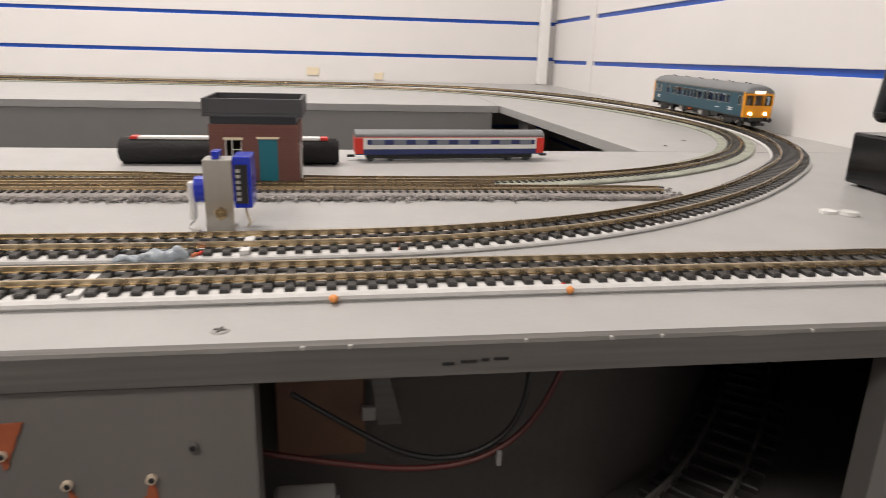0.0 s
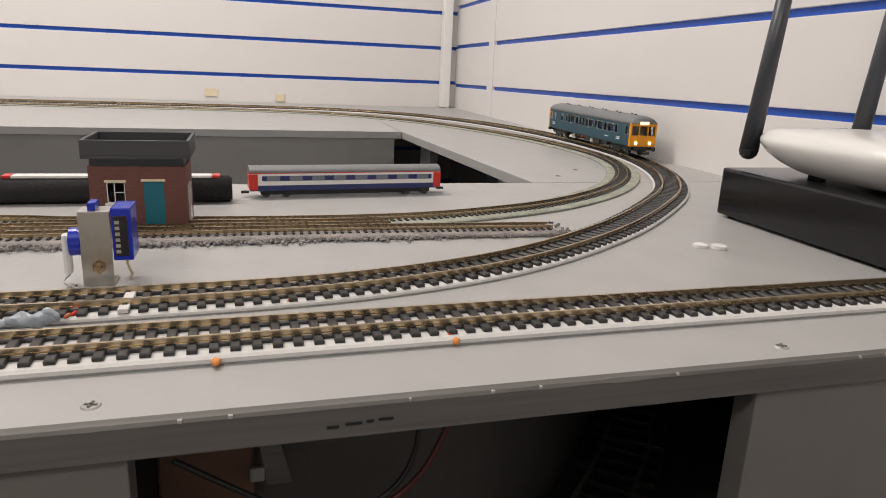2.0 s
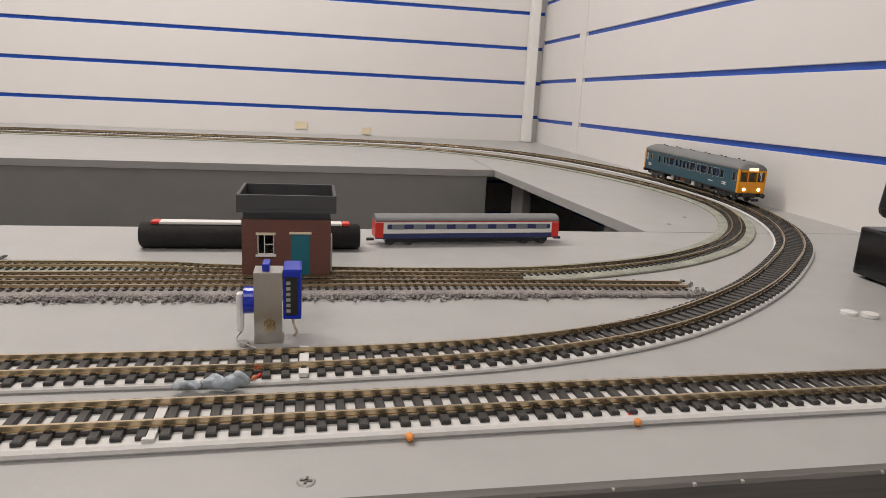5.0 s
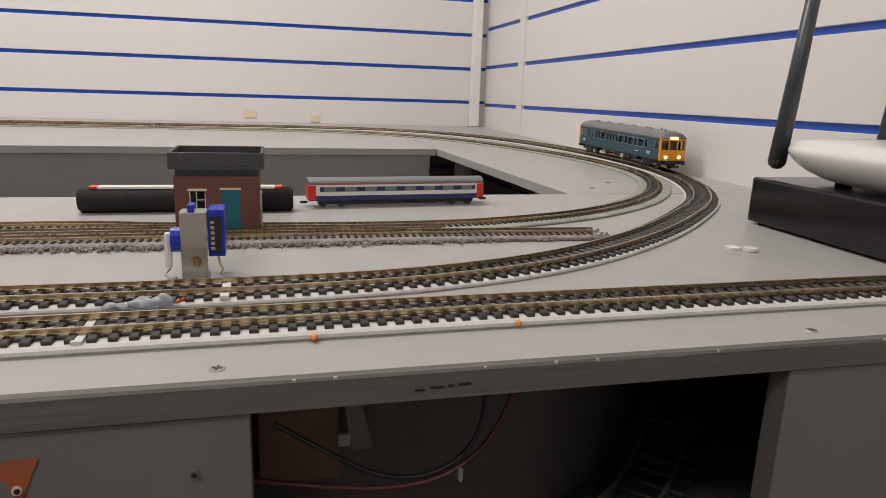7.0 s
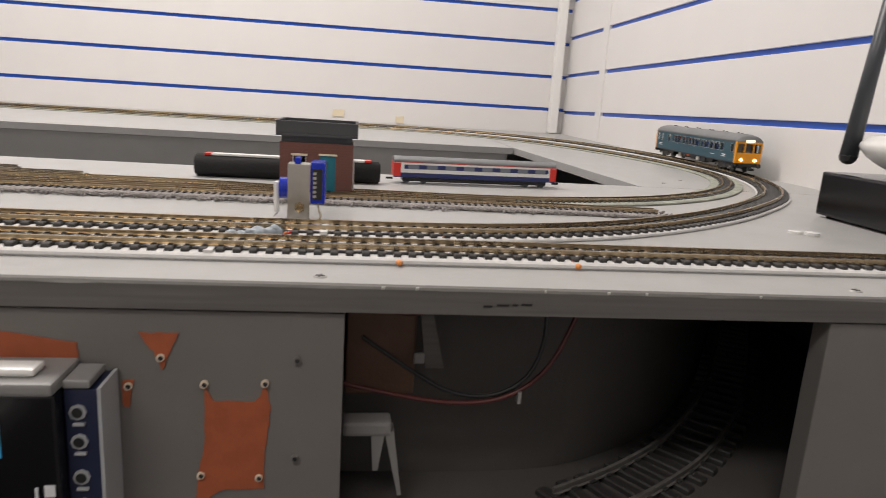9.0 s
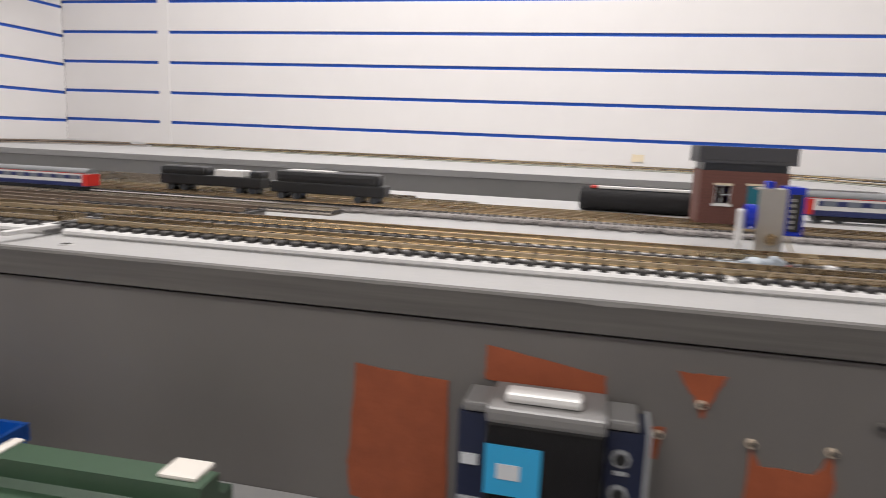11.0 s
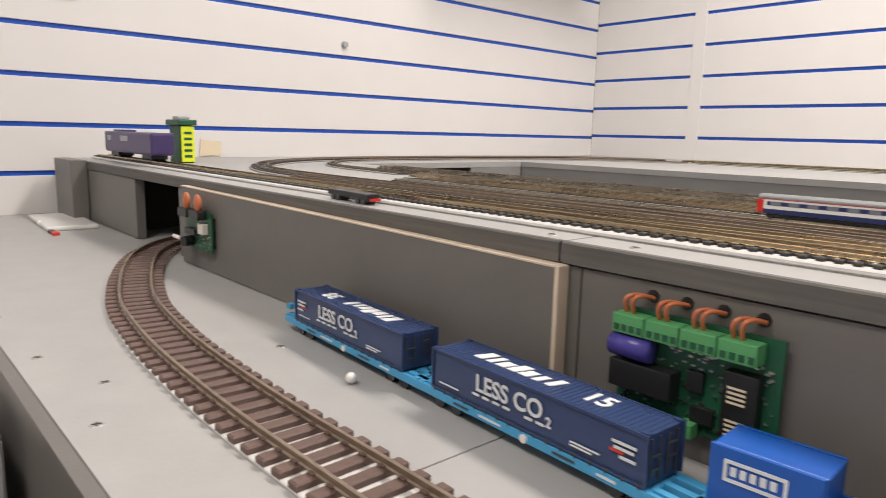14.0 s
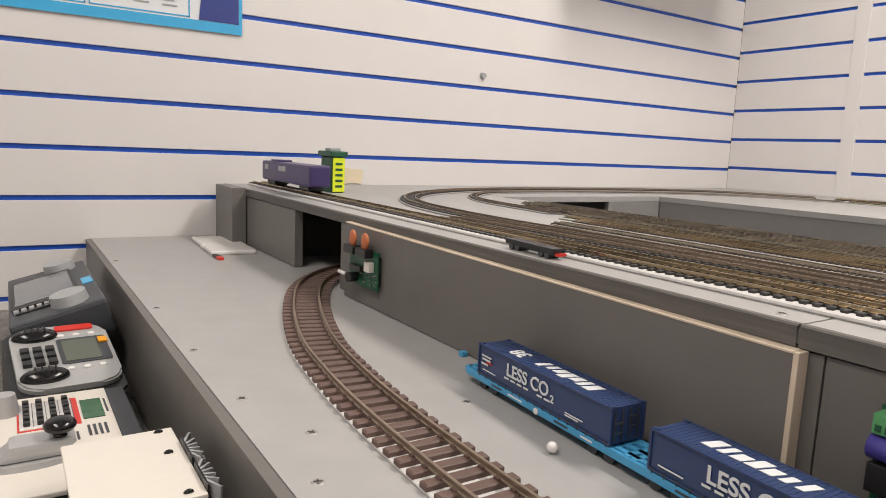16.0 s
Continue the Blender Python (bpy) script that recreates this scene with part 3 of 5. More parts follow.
# small-gauge tracks further back
model_track("small-gauge track loop with weathered rails", [(-1.05, 0.255), (-0.6, 0.262), (-0.16, 0.268), (-0.05, 0.258), (0.05, 0.251), (0.13, 0.251), (0.19, 0.2595), (0.265, 0.284), (0.324, 0.318), (0.378, 0.363), (0.424, 0.42), (0.461, 0.489), (0.481, 0.56), (0.486, 0.64), (0.475, 0.74), (0.448, 0.85), (0.405, 0.96), (0.345, 1.06), (0.265, 1.14), (0.15, 1.2), (0.0, 1.225), (-0.5, 1.235), (-1.2, 1.235)], under=(0.034, 0.002), rail_mat=NICKEL, sl_mat=SLEEPER, under_mat=BALLASTG, group="small-gauge tracks", **NN)
model_track("small-gauge siding ending on loose ballast", [(-1.0, 0.222), (-0.5, 0.221), (-0.1, 0.220), (0.1, 0.219), (0.248, 0.2135)], under=(0.03, 0.0028), rail_mat=NICKEL, sl_mat=SLEEPER, under_mat=BALLAST, group="small-gauge tracks", **NN)
model_track("small-gauge track converging on the siding", [(-1.0, 0.2365), (-0.4, 0.238), (-0.1, 0.241), (0.03, 0.240), (0.14, 0.2365)], under=(0.02, 0.0024), rail_mat=NICKEL, sl_mat=SLEEPER, under_mat=BALLAST, group="small-gauge tracks", **NN)
for y, x0, x1 in ((0.292, -1.15, -0.2), (0.312, -1.2, -0.26), (0.332, -1.22, -0.3), (0.352, -1.25, -0.35), (0.372, -1.25, -0.4), (0.19, -1.0, -0.28)):
    model_track("small-gauge siding with dull brass rails", [(x0, y), ((x0 + x1) / 2, y + 0.001), (x1, y - 0.004)], under=(0.0195, 0.0015), rail_mat=DULLRAIL, sl_mat=SLEEPER, under_mat=SIDEBED, group="small-gauge tracks", **NN)
model_track("small-gauge curve at the end of the sidings", [(-1.1, 0.275), (-1.3, 0.30), (-1.42, 0.38), (-1.47, 0.5), (-1.47, 0.8), (-1.4, 1.06), (-1.2, 1.22)], under=(0.02, 0.002), rail_mat=RUSTRAIL, sl_mat=SLEEPER, under_mat=FOAMG, group="small-gauge tracks", **NN)
# the big brown-sleepered track on the lower shelf
model_track("large-gauge track with brown sleepers curving into the tunnel", [(-1.30, 0.15), (-1.275, 0.07), (-1.238, 0.012), (-1.172, -0.038), (-1.075, -0.080), (-0.962, -0.115), (-0.87, -0.130), (-0.79, -0.137), (-0.68, -0.140), (-0.55, -0.138), (-0.18, -0.137)], gauge=0.0268, length=0.0492, width=0.0072, pitch=0.0142, z=-0.094, rail_h=0.0044, under=(0.048, 0.0018), rail_mat=RUSTRAIL, sl_mat=BROWN, under_mat=FOAM, near=(-1.4, -0.17, -0.3, 0.2), name="large_track")
# black sleepers and dark rails stand in for the shade under the table
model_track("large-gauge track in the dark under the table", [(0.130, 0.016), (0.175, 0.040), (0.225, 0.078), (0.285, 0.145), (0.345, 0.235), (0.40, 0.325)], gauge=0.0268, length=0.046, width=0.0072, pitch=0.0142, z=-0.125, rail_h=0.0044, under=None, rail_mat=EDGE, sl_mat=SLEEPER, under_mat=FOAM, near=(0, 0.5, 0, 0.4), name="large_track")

# crumbs of ballast along the sidings
bm = bmesh.new()
for i in range(4800):
    x = random.uniform(-0.9, 0.262)
    y = 0.2035 + random.gauss(-0.001, 0.003) if random.random() < 0.75 else random.uniform(0.203, 0.233)
    r = random.uniform(0.0004, 0.0009)
    q = bmesh.ops.create_cube(bm, size=r * 2)
    m = Matrix.Translation((x, y, 0.0008 + r * 0.5 + random.random() * 0.0008)) @ Euler((random.random() * 3, random.random() * 3, random.random() * 3)).to_matrix().to_4x4()
    for v in q["verts"]:
        v.co = m @ v.co
    if i % 400 == 399:
        tagged(part("ballast", bm, BALLAST), "grey crushed ballast beside the small tracks", "ballast", kind="stuff")
        bm = bmesh.new()
bm.free()


# ---- things on the deck ----
def railcar(m):
    """Single-unit diesel railcar; length along x, cab that faces us at +x, rails at z = 0."""
    L, W, zb, ze, zt = 0.1285, 0.0178, 0.0135, 0.0395, 0.0500
    th = thing("model_railcar", "blue single model railcar with yellow ends on the curve", "model train", m)
    wins = [(-0.119, 0.006), (-0.105, 0.006), (-0.078, 0.007), (-0.062, 0.005), (-0.052, 0.006), (-0.0405, 0.0125), (-0.025, 0.007), (-0.0145, 0.006), (-0.004, 0.0065), (0.0065, 0.007), (0.0185, 0.012), (0.034, 0.0075), (0.0475, 0.014), (0.0625, 0.0075), (0.077, 0.0145), (0.0915, 0.0065), (0.1185, 0.0065)]
    z0, z1 = 0.0265, 0.0365
    for s in (-1, 1):
        bm = bmesh.new()
        y0, y1 = s * (W - 0.0012), s * W
        B(bm, -L + 0.004, L - 0.004, min(y0, y1), max(y0, y1), zb, z0)
        B(bm, -L + 0.004, L - 0.004, min(y0, y1), max(y0, y1), z1, ze)
        x = -L + 0.004
        for c, w in wins + [(L + 0.1, 0)]:
            a = min(c - w / 2, L - 0.004)
            B(bm, x, a, min(y0, y1), max(y0, y1), z0, z1)
            x = c + w / 2
            if x > L:
                break
        side = part("body_side", bm, BRBLUE, th)
        for c, w in wins:
            yy = s * (W - 0.0009)
            pane = bx("window", (c - w / 2, c + w / 2, yy - 0.0002, yy + 0.0002, z0, z1), PANE, side)
            fr = bmesh.new()
            yo0, yo1 = sorted((s * W, s * (W + 0.0003)))
            for q in ((c - w / 2 - 0.0004, c - w / 2, z0, z1), (c + w / 2, c + w / 2 + 0.0004, z0, z1), (c - w / 2, c + w / 2, z0 - 0.0004, z0), (c - w / 2, c + w / 2, z1, z1 + 0.0004)):
                B(fr, q[0], q[1], yo0, yo1, q[2], q[3])
            part("window_frame", fr, STEEL, side)
        yo0, yo1 = sorted((s * (W + 0.00005), s * (W + 0.00035)))
        for cx in (-0.108, 0.098):
            bm = bmesh.new()
            for dz in (-0.0013, 0.0013):
                B(bm, cx - 0.005, cx + 0.005, yo0, yo1, 0.0205 + dz - 0.0005, 0.0205 + dz + 0.0005)
            B(bm, cx - 0.001, cx + 0.0025, yo0, yo1, 0.0192, 0.0218)
            part("emblem", bm, LETTER, side, "white line emblem")
        bm = bmesh.new()
        B(bm, 0.062, 0.072, yo0, yo1, 0.0192, 0.0202)
        part("number_bar", bm, LETTER, side)
        for cx in (-0.047, -0.02, 0.0105, 0.0405, 0.07):
            bx("door_handle", (cx, cx + 0.0018, yo0, yo1, 0.0245, 0.0251), STEEL, side)
    bm = bmesh.new()
    prof = [(W * math.cos(a) * 1.01, ze + (zt - ze) * math.sin(a) ** 0.8) for a in [math.pi * k / 16 for k in range(17)]]
    rows = []
    for x, k in ((-L, 0.72), (-L + 0.003, 0.9), (-L + 0.009, 1), (L - 0.009, 1), (L - 0.003, 0.9), (L, 0.72)):
        rows.append([bm.verts.new((x, y * (0.94 + 0.06 * k), ze + (z - ze) * k)) for y, z in prof])
    for a, b in zip(rows, rows[1:]):
        for k in range(16):
            bm.faces.new((a[k], a[k + 1], b[k + 1], b[k]))
        bm.faces.new((a[16], a[0], b[0], b[16]))
    bm.faces.new(rows[0])
    bm.faces.new(rows[-1])
    roof = part("roof", bm, ROOFGREY, th, "weathered grey roof", True)
    for i in range(12):
        x = -0.11 + i * 0.02
        bm = bmesh.new()
        C(bm, (x, 0.003 * (-1) ** i, zt + 0.0004), (0, 0, 1), 0.0012, 0.0016, seg=10)
        part("vent", bm, BLACK, roof)
    for s in (-1, 1):
        e0, e1 = sorted((s * (L - 0.0045), s * L))
        bm = bmesh.new()
        f = s * L
        B(bm, e0, e1, -W, W, zb - 0.001, 0.0265, 0.0012)
        B(bm, e0, e1, -W, W, 0.0375, 0.0415, 0.001)
        for a, b in ((-W, -0.0158), (-0.0068, -0.0052), (0.0052, 0.0068), (0.0158, W)):
            B(bm, e0, e1, a, b, 0.0262, 0.0378)
        end = part("cab_end", bm, YELLOW, th, "yellow cab end")
        for a, b in ((-0.0158, -0.0068), (-0.0052, 0.0052), (0.0068, 0.0158)):
            g0, g1 = sorted((s * (L - 0.0012), s * (L - 0.0008)))
            bx("cab_window", (g0, g1, a, b, 0.0265, 0.0375), PANE, end)
        bm = bmesh.new()
        k0, k1 = sorted((s * (L - 0.001), s * (L + 0.0008)))
        B(bm, k0, k1, -0.006, 0.006, 0.0395, 0.0432, 0.0004)
        part("blind_box", bm, BLIND if s > 0 else BLACK, end, "lit destination blind" if s > 0 else "")
        for y in (-0.0095, 0.0095):
            bm = bmesh.new()
            C(bm, (f + s * 0.0003, y, 0.0172), (1, 0, 0), 0.0017, 0.0012, seg=14)
            part("headlamp", bm, LAMP if s > 0 else WHITE, end, "glowing headlamp" if s > 0 else "")
            bm = bmesh.new()
            C(bm, (f + s * 0.0035, y * 1.25, 0.0105), (1, 0, 0), 0.0009, 0.007, seg=10)
            C(bm, (f + s * 0.0068, y * 1.25, 0.0105), (1, 0, 0), 0.0028, 0.0008, seg=14)
            part("buffer", bm, BLACK, end)
            bx("wiper", (f - 0.0004, f + 0.0009 * s if s > 0 else f + 0.0004, y - 0.0003, y + 0.0003, 0.0265, 0.034), BLACK, end) if s > 0 else None
        bm = bmesh.new()
        B(bm, min(f - s * 0.002, f + s * 0.002), max(f - s * 0.002, f + s * 0.002), -W + 0.001, W - 0.001, 0.0085, 0.0128, 0.0005)
        part("buffer_beam", bm, BLACK, end)
        bm = bmesh.new()
        B(bm, min(f, f + s * 0.011), max(f, f + s * 0.011), -0.0016, 0.0016, 0.005, 0.0064)
        B(bm, min(f + s * 0.009, f + s * 0.0105), max(f + s * 0.009, f + s * 0.0105), -0.0045, 0.0045, 0.0045, 0.0075)
        part("coupling", bm, BLACK, th)
    bm = bmesh.new()
    B(bm, -L + 0.006, L - 0.006, -W + 0.0016, W - 0.0016, 0.0118, 0.0138)
    part("underframe", bm, BLACK, th)
    bm = bmesh.new()
    for i in range(15):
        x = -0.1 + i * 0.0145
        for y in (-0.009, 0.009):
            B(bm, x, x + 0.005, y - 0.006, y + 0.006, 0.0138, 0.025, 0.0008)
            B(bm, x, x + 0.0018, y - 0.006, y + 0.006, 0.022, 0.0315, 0.0006)
    part("seating", bm, SEATB, th, "blue moulded seats")
    bx("partition", (-0.075, -0.074, -W + 0.0015, W - 0.0015, 0.0138, ze), ORANGE, th)
    bx("partition", (0.109, 0.110, -W + 0.0015, W - 0.0015, 0.0138, ze), WOOD, th)
    for cx in (-0.093, 0.093):
        bm = bmesh.new()
        for y in (-0.0115, 0.0115):
            B(bm, cx - 0.025, cx + 0.025, y - 0.0012, y + 0.0012, 0.0052, 0.0095, 0.0006)
            B(bm, cx - 0.006, cx + 0.006, y - 0.0016, y + 0.0016, 0.0032, 0.0098, 0.0006)
        B(bm, cx - 0.022, cx + 0.022, -0.011, 0.011, 0.0068, 0.0115)
        bogie = part("bogie", bm, BLACK, th)
        for wx in (cx - 0.017, cx + 0.017):
            for y in (-0.0085, 0.0085):
                bm = bmesh.new()
                C(bm, (wx, y, 0.0064), (0, 1, 0), 0.0062, 0.0026, seg=22)
                wh = part("wheel", bm, BLACK, bogie)
                bm = bmesh.new()
                C(bm, (wx, y * 1.5, 0.0064), (0, 1, 0), 0.0014, 0.0014, seg=10)
                part("axle_end", bm, STEEL, wh)
    for x0, x1, z0, mt, nm in ((-0.045, -0.036, 0.0065, STEEL, "engine_block"), (-0.03, -0.02, 0.007, BLACK, "tank"), (-0.017, -0.010, 0.009, ORANGE, "fuel_box"), (-0.005, 0.012, 0.0065, BLACK, "tank"), (0.014, 0.021, 0.006, WHITE, "battery_box"), (0.024, 0.042, 0.005, BLACK, "battery_box"), (0.046, 0.064, 0.007, BLACK, "tank")):
        for s in (-1, 1):
            y0, y1 = sorted((s * 0.006, s * 0.0145))
            bx(nm, (x0, x1, y0, y1, z0, 0.0122), mt, th, "", 0.0006)
    return th


railcar(Matrix.Translation((0.5225, 0.668, 0.0070)) @ Matrix.Rotation(radians(-91.8), 4, "Z"))

# signal box
sg = thing("model_signal_box", "brick model signal box with flat dark roof and teal door", "model building", pose(0, 0.2375, 0))
x0, x1, d = -0.0420, 0.0125, 0.042
bm = bmesh.new()
dx0, dx1, dz = -0.0122, -0.0005, 0.0315
wx0, wx1, wz0, wz1 = -0.0325, -0.0225, 0.0185, 0.031
for a, b, p, q in ((x0, wx0, 0, 0.0405), (wx0, wx1, 0, wz0), (wx0, wx1, wz1, 0.0405), (wx1, dx0, 0, 0.0405), (dx0, dx1, dz, 0.0405), (dx1, x1, 0, 0.0405)):
    B(bm, a, b, 0, 0.0015, p, q)
B(bm, x0, x0 + 0.0015, 0.0015, d, 0, 0.0405)
B(bm, x1 - 0.0015, x1, 0.0015, d, 0, 0.0405)
B(bm, x0 + 0.0015, x1 - 0.0015, d - 0.0015, d, 0, 0.0405)
wl = part("wall", bm, BRICK, sg)
n = 0
bm = bmesh.new()
B(bm, -0.0020, 0.0020, -0.00018, 0.0002, -0.00085, 0.00085)
bme = mesh_of("brick", bm, BRICK)
for r in range(20):
    for c in range(14):
        x = x0 + 0.002 + c * 0.0042 + (0.0021 if r % 2 else 0)
        z = 0.0012 + r * 0.002
        if x > x1 - 0.001 or (dx0 - 0.002 < x < dx1 + 0.002 and z < dz + 0.002) or (wx0 - 0.002 < x < wx1 + 0.002 and wz0 - 0.002 < z < wz1 + 0.002):
            continue
        ob = new("brick", bme)
        ob.parent, ob.location = wl, (x, 0, z)
bx("door", (dx0, dx1, 0.0003, 0.0013, 0.0003, dz), TEAL, sg, "teal painted door")
bx("lintel", (dx0 - 0.001, dx1 + 0.001, -0.0006, 0.001, dz, dz + 0.0014), TAN, sg)
bx("lintel", (wx0 - 0.001, wx1 + 0.001, -0.0006, 0.001, wz1, wz1 + 0.0014), TAN, sg)
w = bx("window", (wx0, wx1, 0.0008, 0.0012, wz0, wz1), PANE, sg)
bm = bmesh.new()
for q in ((wx0, wx0 + 0.0005, wz0, wz1), (wx1 - 0.0004, wx1, wz0, wz1), (wx0, wx1, wz0, wz0 + 0.0005), (wx0, wx1, wz1 - 0.0004, wz1), (wx0 + 0.004, wx1, 0.0245, 0.0250), (wx0 + 0.004, wx0 + 0.0045, wz0, wz1)):
    B(bm, q[0], q[1], 0.0001, 0.0007, q[2], q[3])
part("window_frame", bm, WHITE, w)
bx("sill", (wx0 - 0.0012, wx1 + 0.0012, -0.0012, 0.001, wz0 - 0.0014, wz0), PVC, sg)
bm = bmesh.new()
B(bm, x0 + 0.001, x1 - 0.001, 0.001, d - 0.001, 0.0405, 0.0455)
part("frieze", bm, SLATE, sg)
bm = bmesh.new()
rx0, rx1, ry0, ry1 = x0 - 0.0026, x1 + 0.0032, -0.0035, d + 0.004
B(bm, rx0, rx1, ry0, ry1, 0.0455, 0.0475)
for q in ((rx0, rx1, ry0, ry0 + 0.002), (rx0, rx1, ry1 - 0.002, ry1), (rx0, rx0 + 0.002, ry0 + 0.002, ry1 - 0.002), (rx1 - 0.002, rx1, ry0 + 0.002, ry1 - 0.002)):
    B(bm, *q, 0.0475, 0.0565, 0.0004)
part("roof", bm, CHARCOAL, sg, "charcoal parapet roof, hollow inside")
bm = bmesh.new()
B(bm, x1, x1 + 0.0012, 0.008, 0.02, 0.002, 0.028)
part("side_door", bm, WHITE, sg)


def small_coach(m, label, foam=False, windows=8, roof=ROOFGREY):
    th = thing("model_coach", label, "model train", m, group="small-gauge coaches")
    L, W = 0.0785, 0.0088
    bx("lower_body", (-L, L, -W, W, 0.0057, 0.0102), NAVYB, th, "navy lower body", 0.0006)
    bx("waist_band", (-L, L, -W - 0.0001, W + 0.0001, 0.0102, 0.0132), WHITE, th)
    body = bx("window_band", (-L + 0.0085, L - 0.007, -W - 0.0002, W + 0.0002, 0.0128, 0.0184), NAVYB, th, "dark window band", 0.0015)
    for k in range(windows):
        c = -L + 0.018 + k * (2 * L - 0.034) / (windows - 1)
        for s in (-1, 1):
            a, b = sorted((s * W, s * (W + 0.0005)))
            bx("window", (c - 0.0050, c + 0.0050, a, b, 0.0136, 0.0176), CWIN, body)
    bx("upper_body", (-L, L, -W, W, 0.0132, 0.0205), WHITE, th)
    bx("underframe", (-0.048, 0.048, -0.0058, 0.0058, 0.0018, 0.0054), BLACK, th, "", 0.0004)
    bx("red_line", (-L, L, -W - 0.0002, W + 0.0002, 0.0194, 0.0199), RED, th)
    for e in (-L + 0.003, L - 0.003):
        bx("door_end", (e - 0.0033, e + 0.0033, -W - 0.0003, W + 0.0003, 0.0065, 0.0190), RED, th, "red door end", 0.0004)
    bm = bmesh.new()
    q = C(bm, (0, 0, 0), (1, 0, 0), W * 1.01, 2 * L, seg=24)
    bmesh.ops.scale(bm, vec=(1, 1, 0.5), verts=bm.verts)
    bmesh.ops.translate(bm, vec=(0, 0, 0.0202), verts=bm.verts)
    part("roof", bm, roof, th)
    for cx in (-0.058, 0.058):
        bm = bmesh.new()
        B(bm, cx - 0.012, cx + 0.012, -0.0062, 0.0062, 0.0022, 0.0056, 0.0005)
        bg = part("bogie", bm, BLACK, th)
        for wx in (cx - 0.008, cx + 0.008):
            bm = bmesh.new()
            C(bm, (wx, 0, 0.003), (0, 1, 0), 0.003, 0.0115, seg=16)
            part("wheelset", bm, SLATE, bg)
    for e in (-1, 1):
        bm = bmesh.new()
        B(bm, min(e * L, e * (L + 0.006)), max(e * L, e * (L + 0.006)), -0.0015, 0.0015, 0.003, 0.0048)
        part("coupling", bm, BLACK, th)
    return th


CWIN = mat("dark_coach_glass", (0.17, 0.19, 0.23), 0.3)
NAVYB = mat("navy_coach_paint", (0.02, 0.03, 0.12), 0.3)
small_coach(pose(0.1275, 0.352, 0.0001, 0, 0, 4.5), "small white and navy coach with red ends on the bare deck")
small_coach(pose(-0.530, 0.1895, 0.0036, 0, 0, 0.3) @ Matrix.Diagonal((0.68, 0.75, 0.70, 1)), "small white and navy coach with red ends standing on a siding")
# coach resting in a black foam cradle
fc = thing("foam_cradle", "black foam cradle lying on the deck behind the signal box", "foam cradle", pose(-0.043, 0.33, 0))
bm = bmesh.new()
C(bm, (0, 0, 0.0098), (1, 0, 0), 0.0098, 0.16, seg=28)
bmesh.ops.bevel(bm, geom=[e for e in bm.edges if abs(e.verts[0].co.x - e.verts[1].co.x) < 1e-6], offset=0.0014, segments=2, affect="EDGES")
part("foam", bm, RUBBER, fc, smooth=True)
cc = thing("cradled_coach", "white coach roof with red ends bedded in black foam", "model train", pose(-0.043, 0.33, 0))
bx("body", (-0.066, 0.066, -0.005, 0.005, 0.0185, 0.0205), WHITE, cc, "", 0.0006)
for e in (-0.069, 0.069):
    bx("door_end", (e - 0.0028, e + 0.0028, -0.005, 0.005, 0.0185, 0.0206), RED, cc, "red end", 0.0006)

# servo on its steel bracket
sv = thing("point_servo", "blue servo on a bent steel bracket beside the track", "servo", pose(-0.0262, 0.133, 0) @ Matrix.Diagonal((0.88, 1, 1, 1)))
bm = bmesh.new()
B(bm, 0, 0.0152, 0, 0.0011, 0, 0.0358, 0.0003)
B(bm, 0, 0.0152, 0.0011, 0.013, 0, 0.0011)
B(bm, 0, 0.0152, 0.0011, 0.013, 0.0347, 0.0358)
part("bracket", bm, STEEL, sv, "bent steel bracket")
bm = bmesh.new()
B(bm, 0.0155, 0.0255, 0.0006, 0.0185, 0.012, 0.0372, 0.0009)
cs = part("case", bm, SERVOB, sv, "translucent blue case")
bx("label_plate", (0.0168, 0.0235, 0.0001, 0.0007, 0.0145, 0.0335), BLACK, cs)
for k in range(6):
    bx("label_bar", (0.0174, 0.0196, -0.0001, 0.0003, 0.0158 + k * 0.0028, 0.0174 + k * 0.0028), CHIP, cs)
bx("tab", (0.0045, 0.0085, 0.002, 0.012, 0.0358, 0.0395), SERVOB, cs, "", 0.0006)
bm = bmesh.new()
C(bm, (-0.0028, 0.006, 0.0205), (1, 0, 0), 0.0066, 0.0056, seg=24)
part("gear_housing", bm, SERVOB, cs)
bm = bmesh.new()
B(bm, -0.0098, -0.0058, 0.0030, 0.0090, 0.005, 0.0245, 0.0018)
part("horn", bm, WHITE, sv, "white plastic servo arm")
bm = bmesh.new()
C(bm, (0.0085, -0.0010, 0.0098), (0, 1, 0), 0.0034, 0.0022, seg=6)
C(bm, (0.0085, -0.0028, 0.0098), (0, 1, 0), 0.0016, 0.003, seg=12)
part("bolt", bm, NICKEL, sv, "hexagonal brass nut")
tube("lead", [(0.02, 0.01, 0.0125), (0.021, 0.008, 0.006), (0.0235, 0.008, 0.003), (0.021, 0.01, 0.0006)], 0.0008, TAN, sv)
tube("push_wire", [(-0.007, 0.004, 0.005), (-0.011, 0.0, 0.003), (-0.004, -0.004, 0.0015), (0.002, -0.009, 0.0012)], 0.0005, SCREWM, sv)
bm = bmesh.new()
C(bm, (-0.005, -0.002, 0.0012), (0, 0, 1), 0.0025, 0.002, seg=14)
part("pivot_screw", bm, STEEL, sv)
gl = thing("glue_blob", "blue-grey putty blob holding wire at the turnout", "glue")
bm = bmesh.new()
S(bm, (-0.034, 0.080, 0.0045), 0.006, 1.5, 0.6, 0.5, 28)
S(bm, (-0.047, 0.081, 0.0035), 0.005, 1.3, 0.5, 0.3, 20)
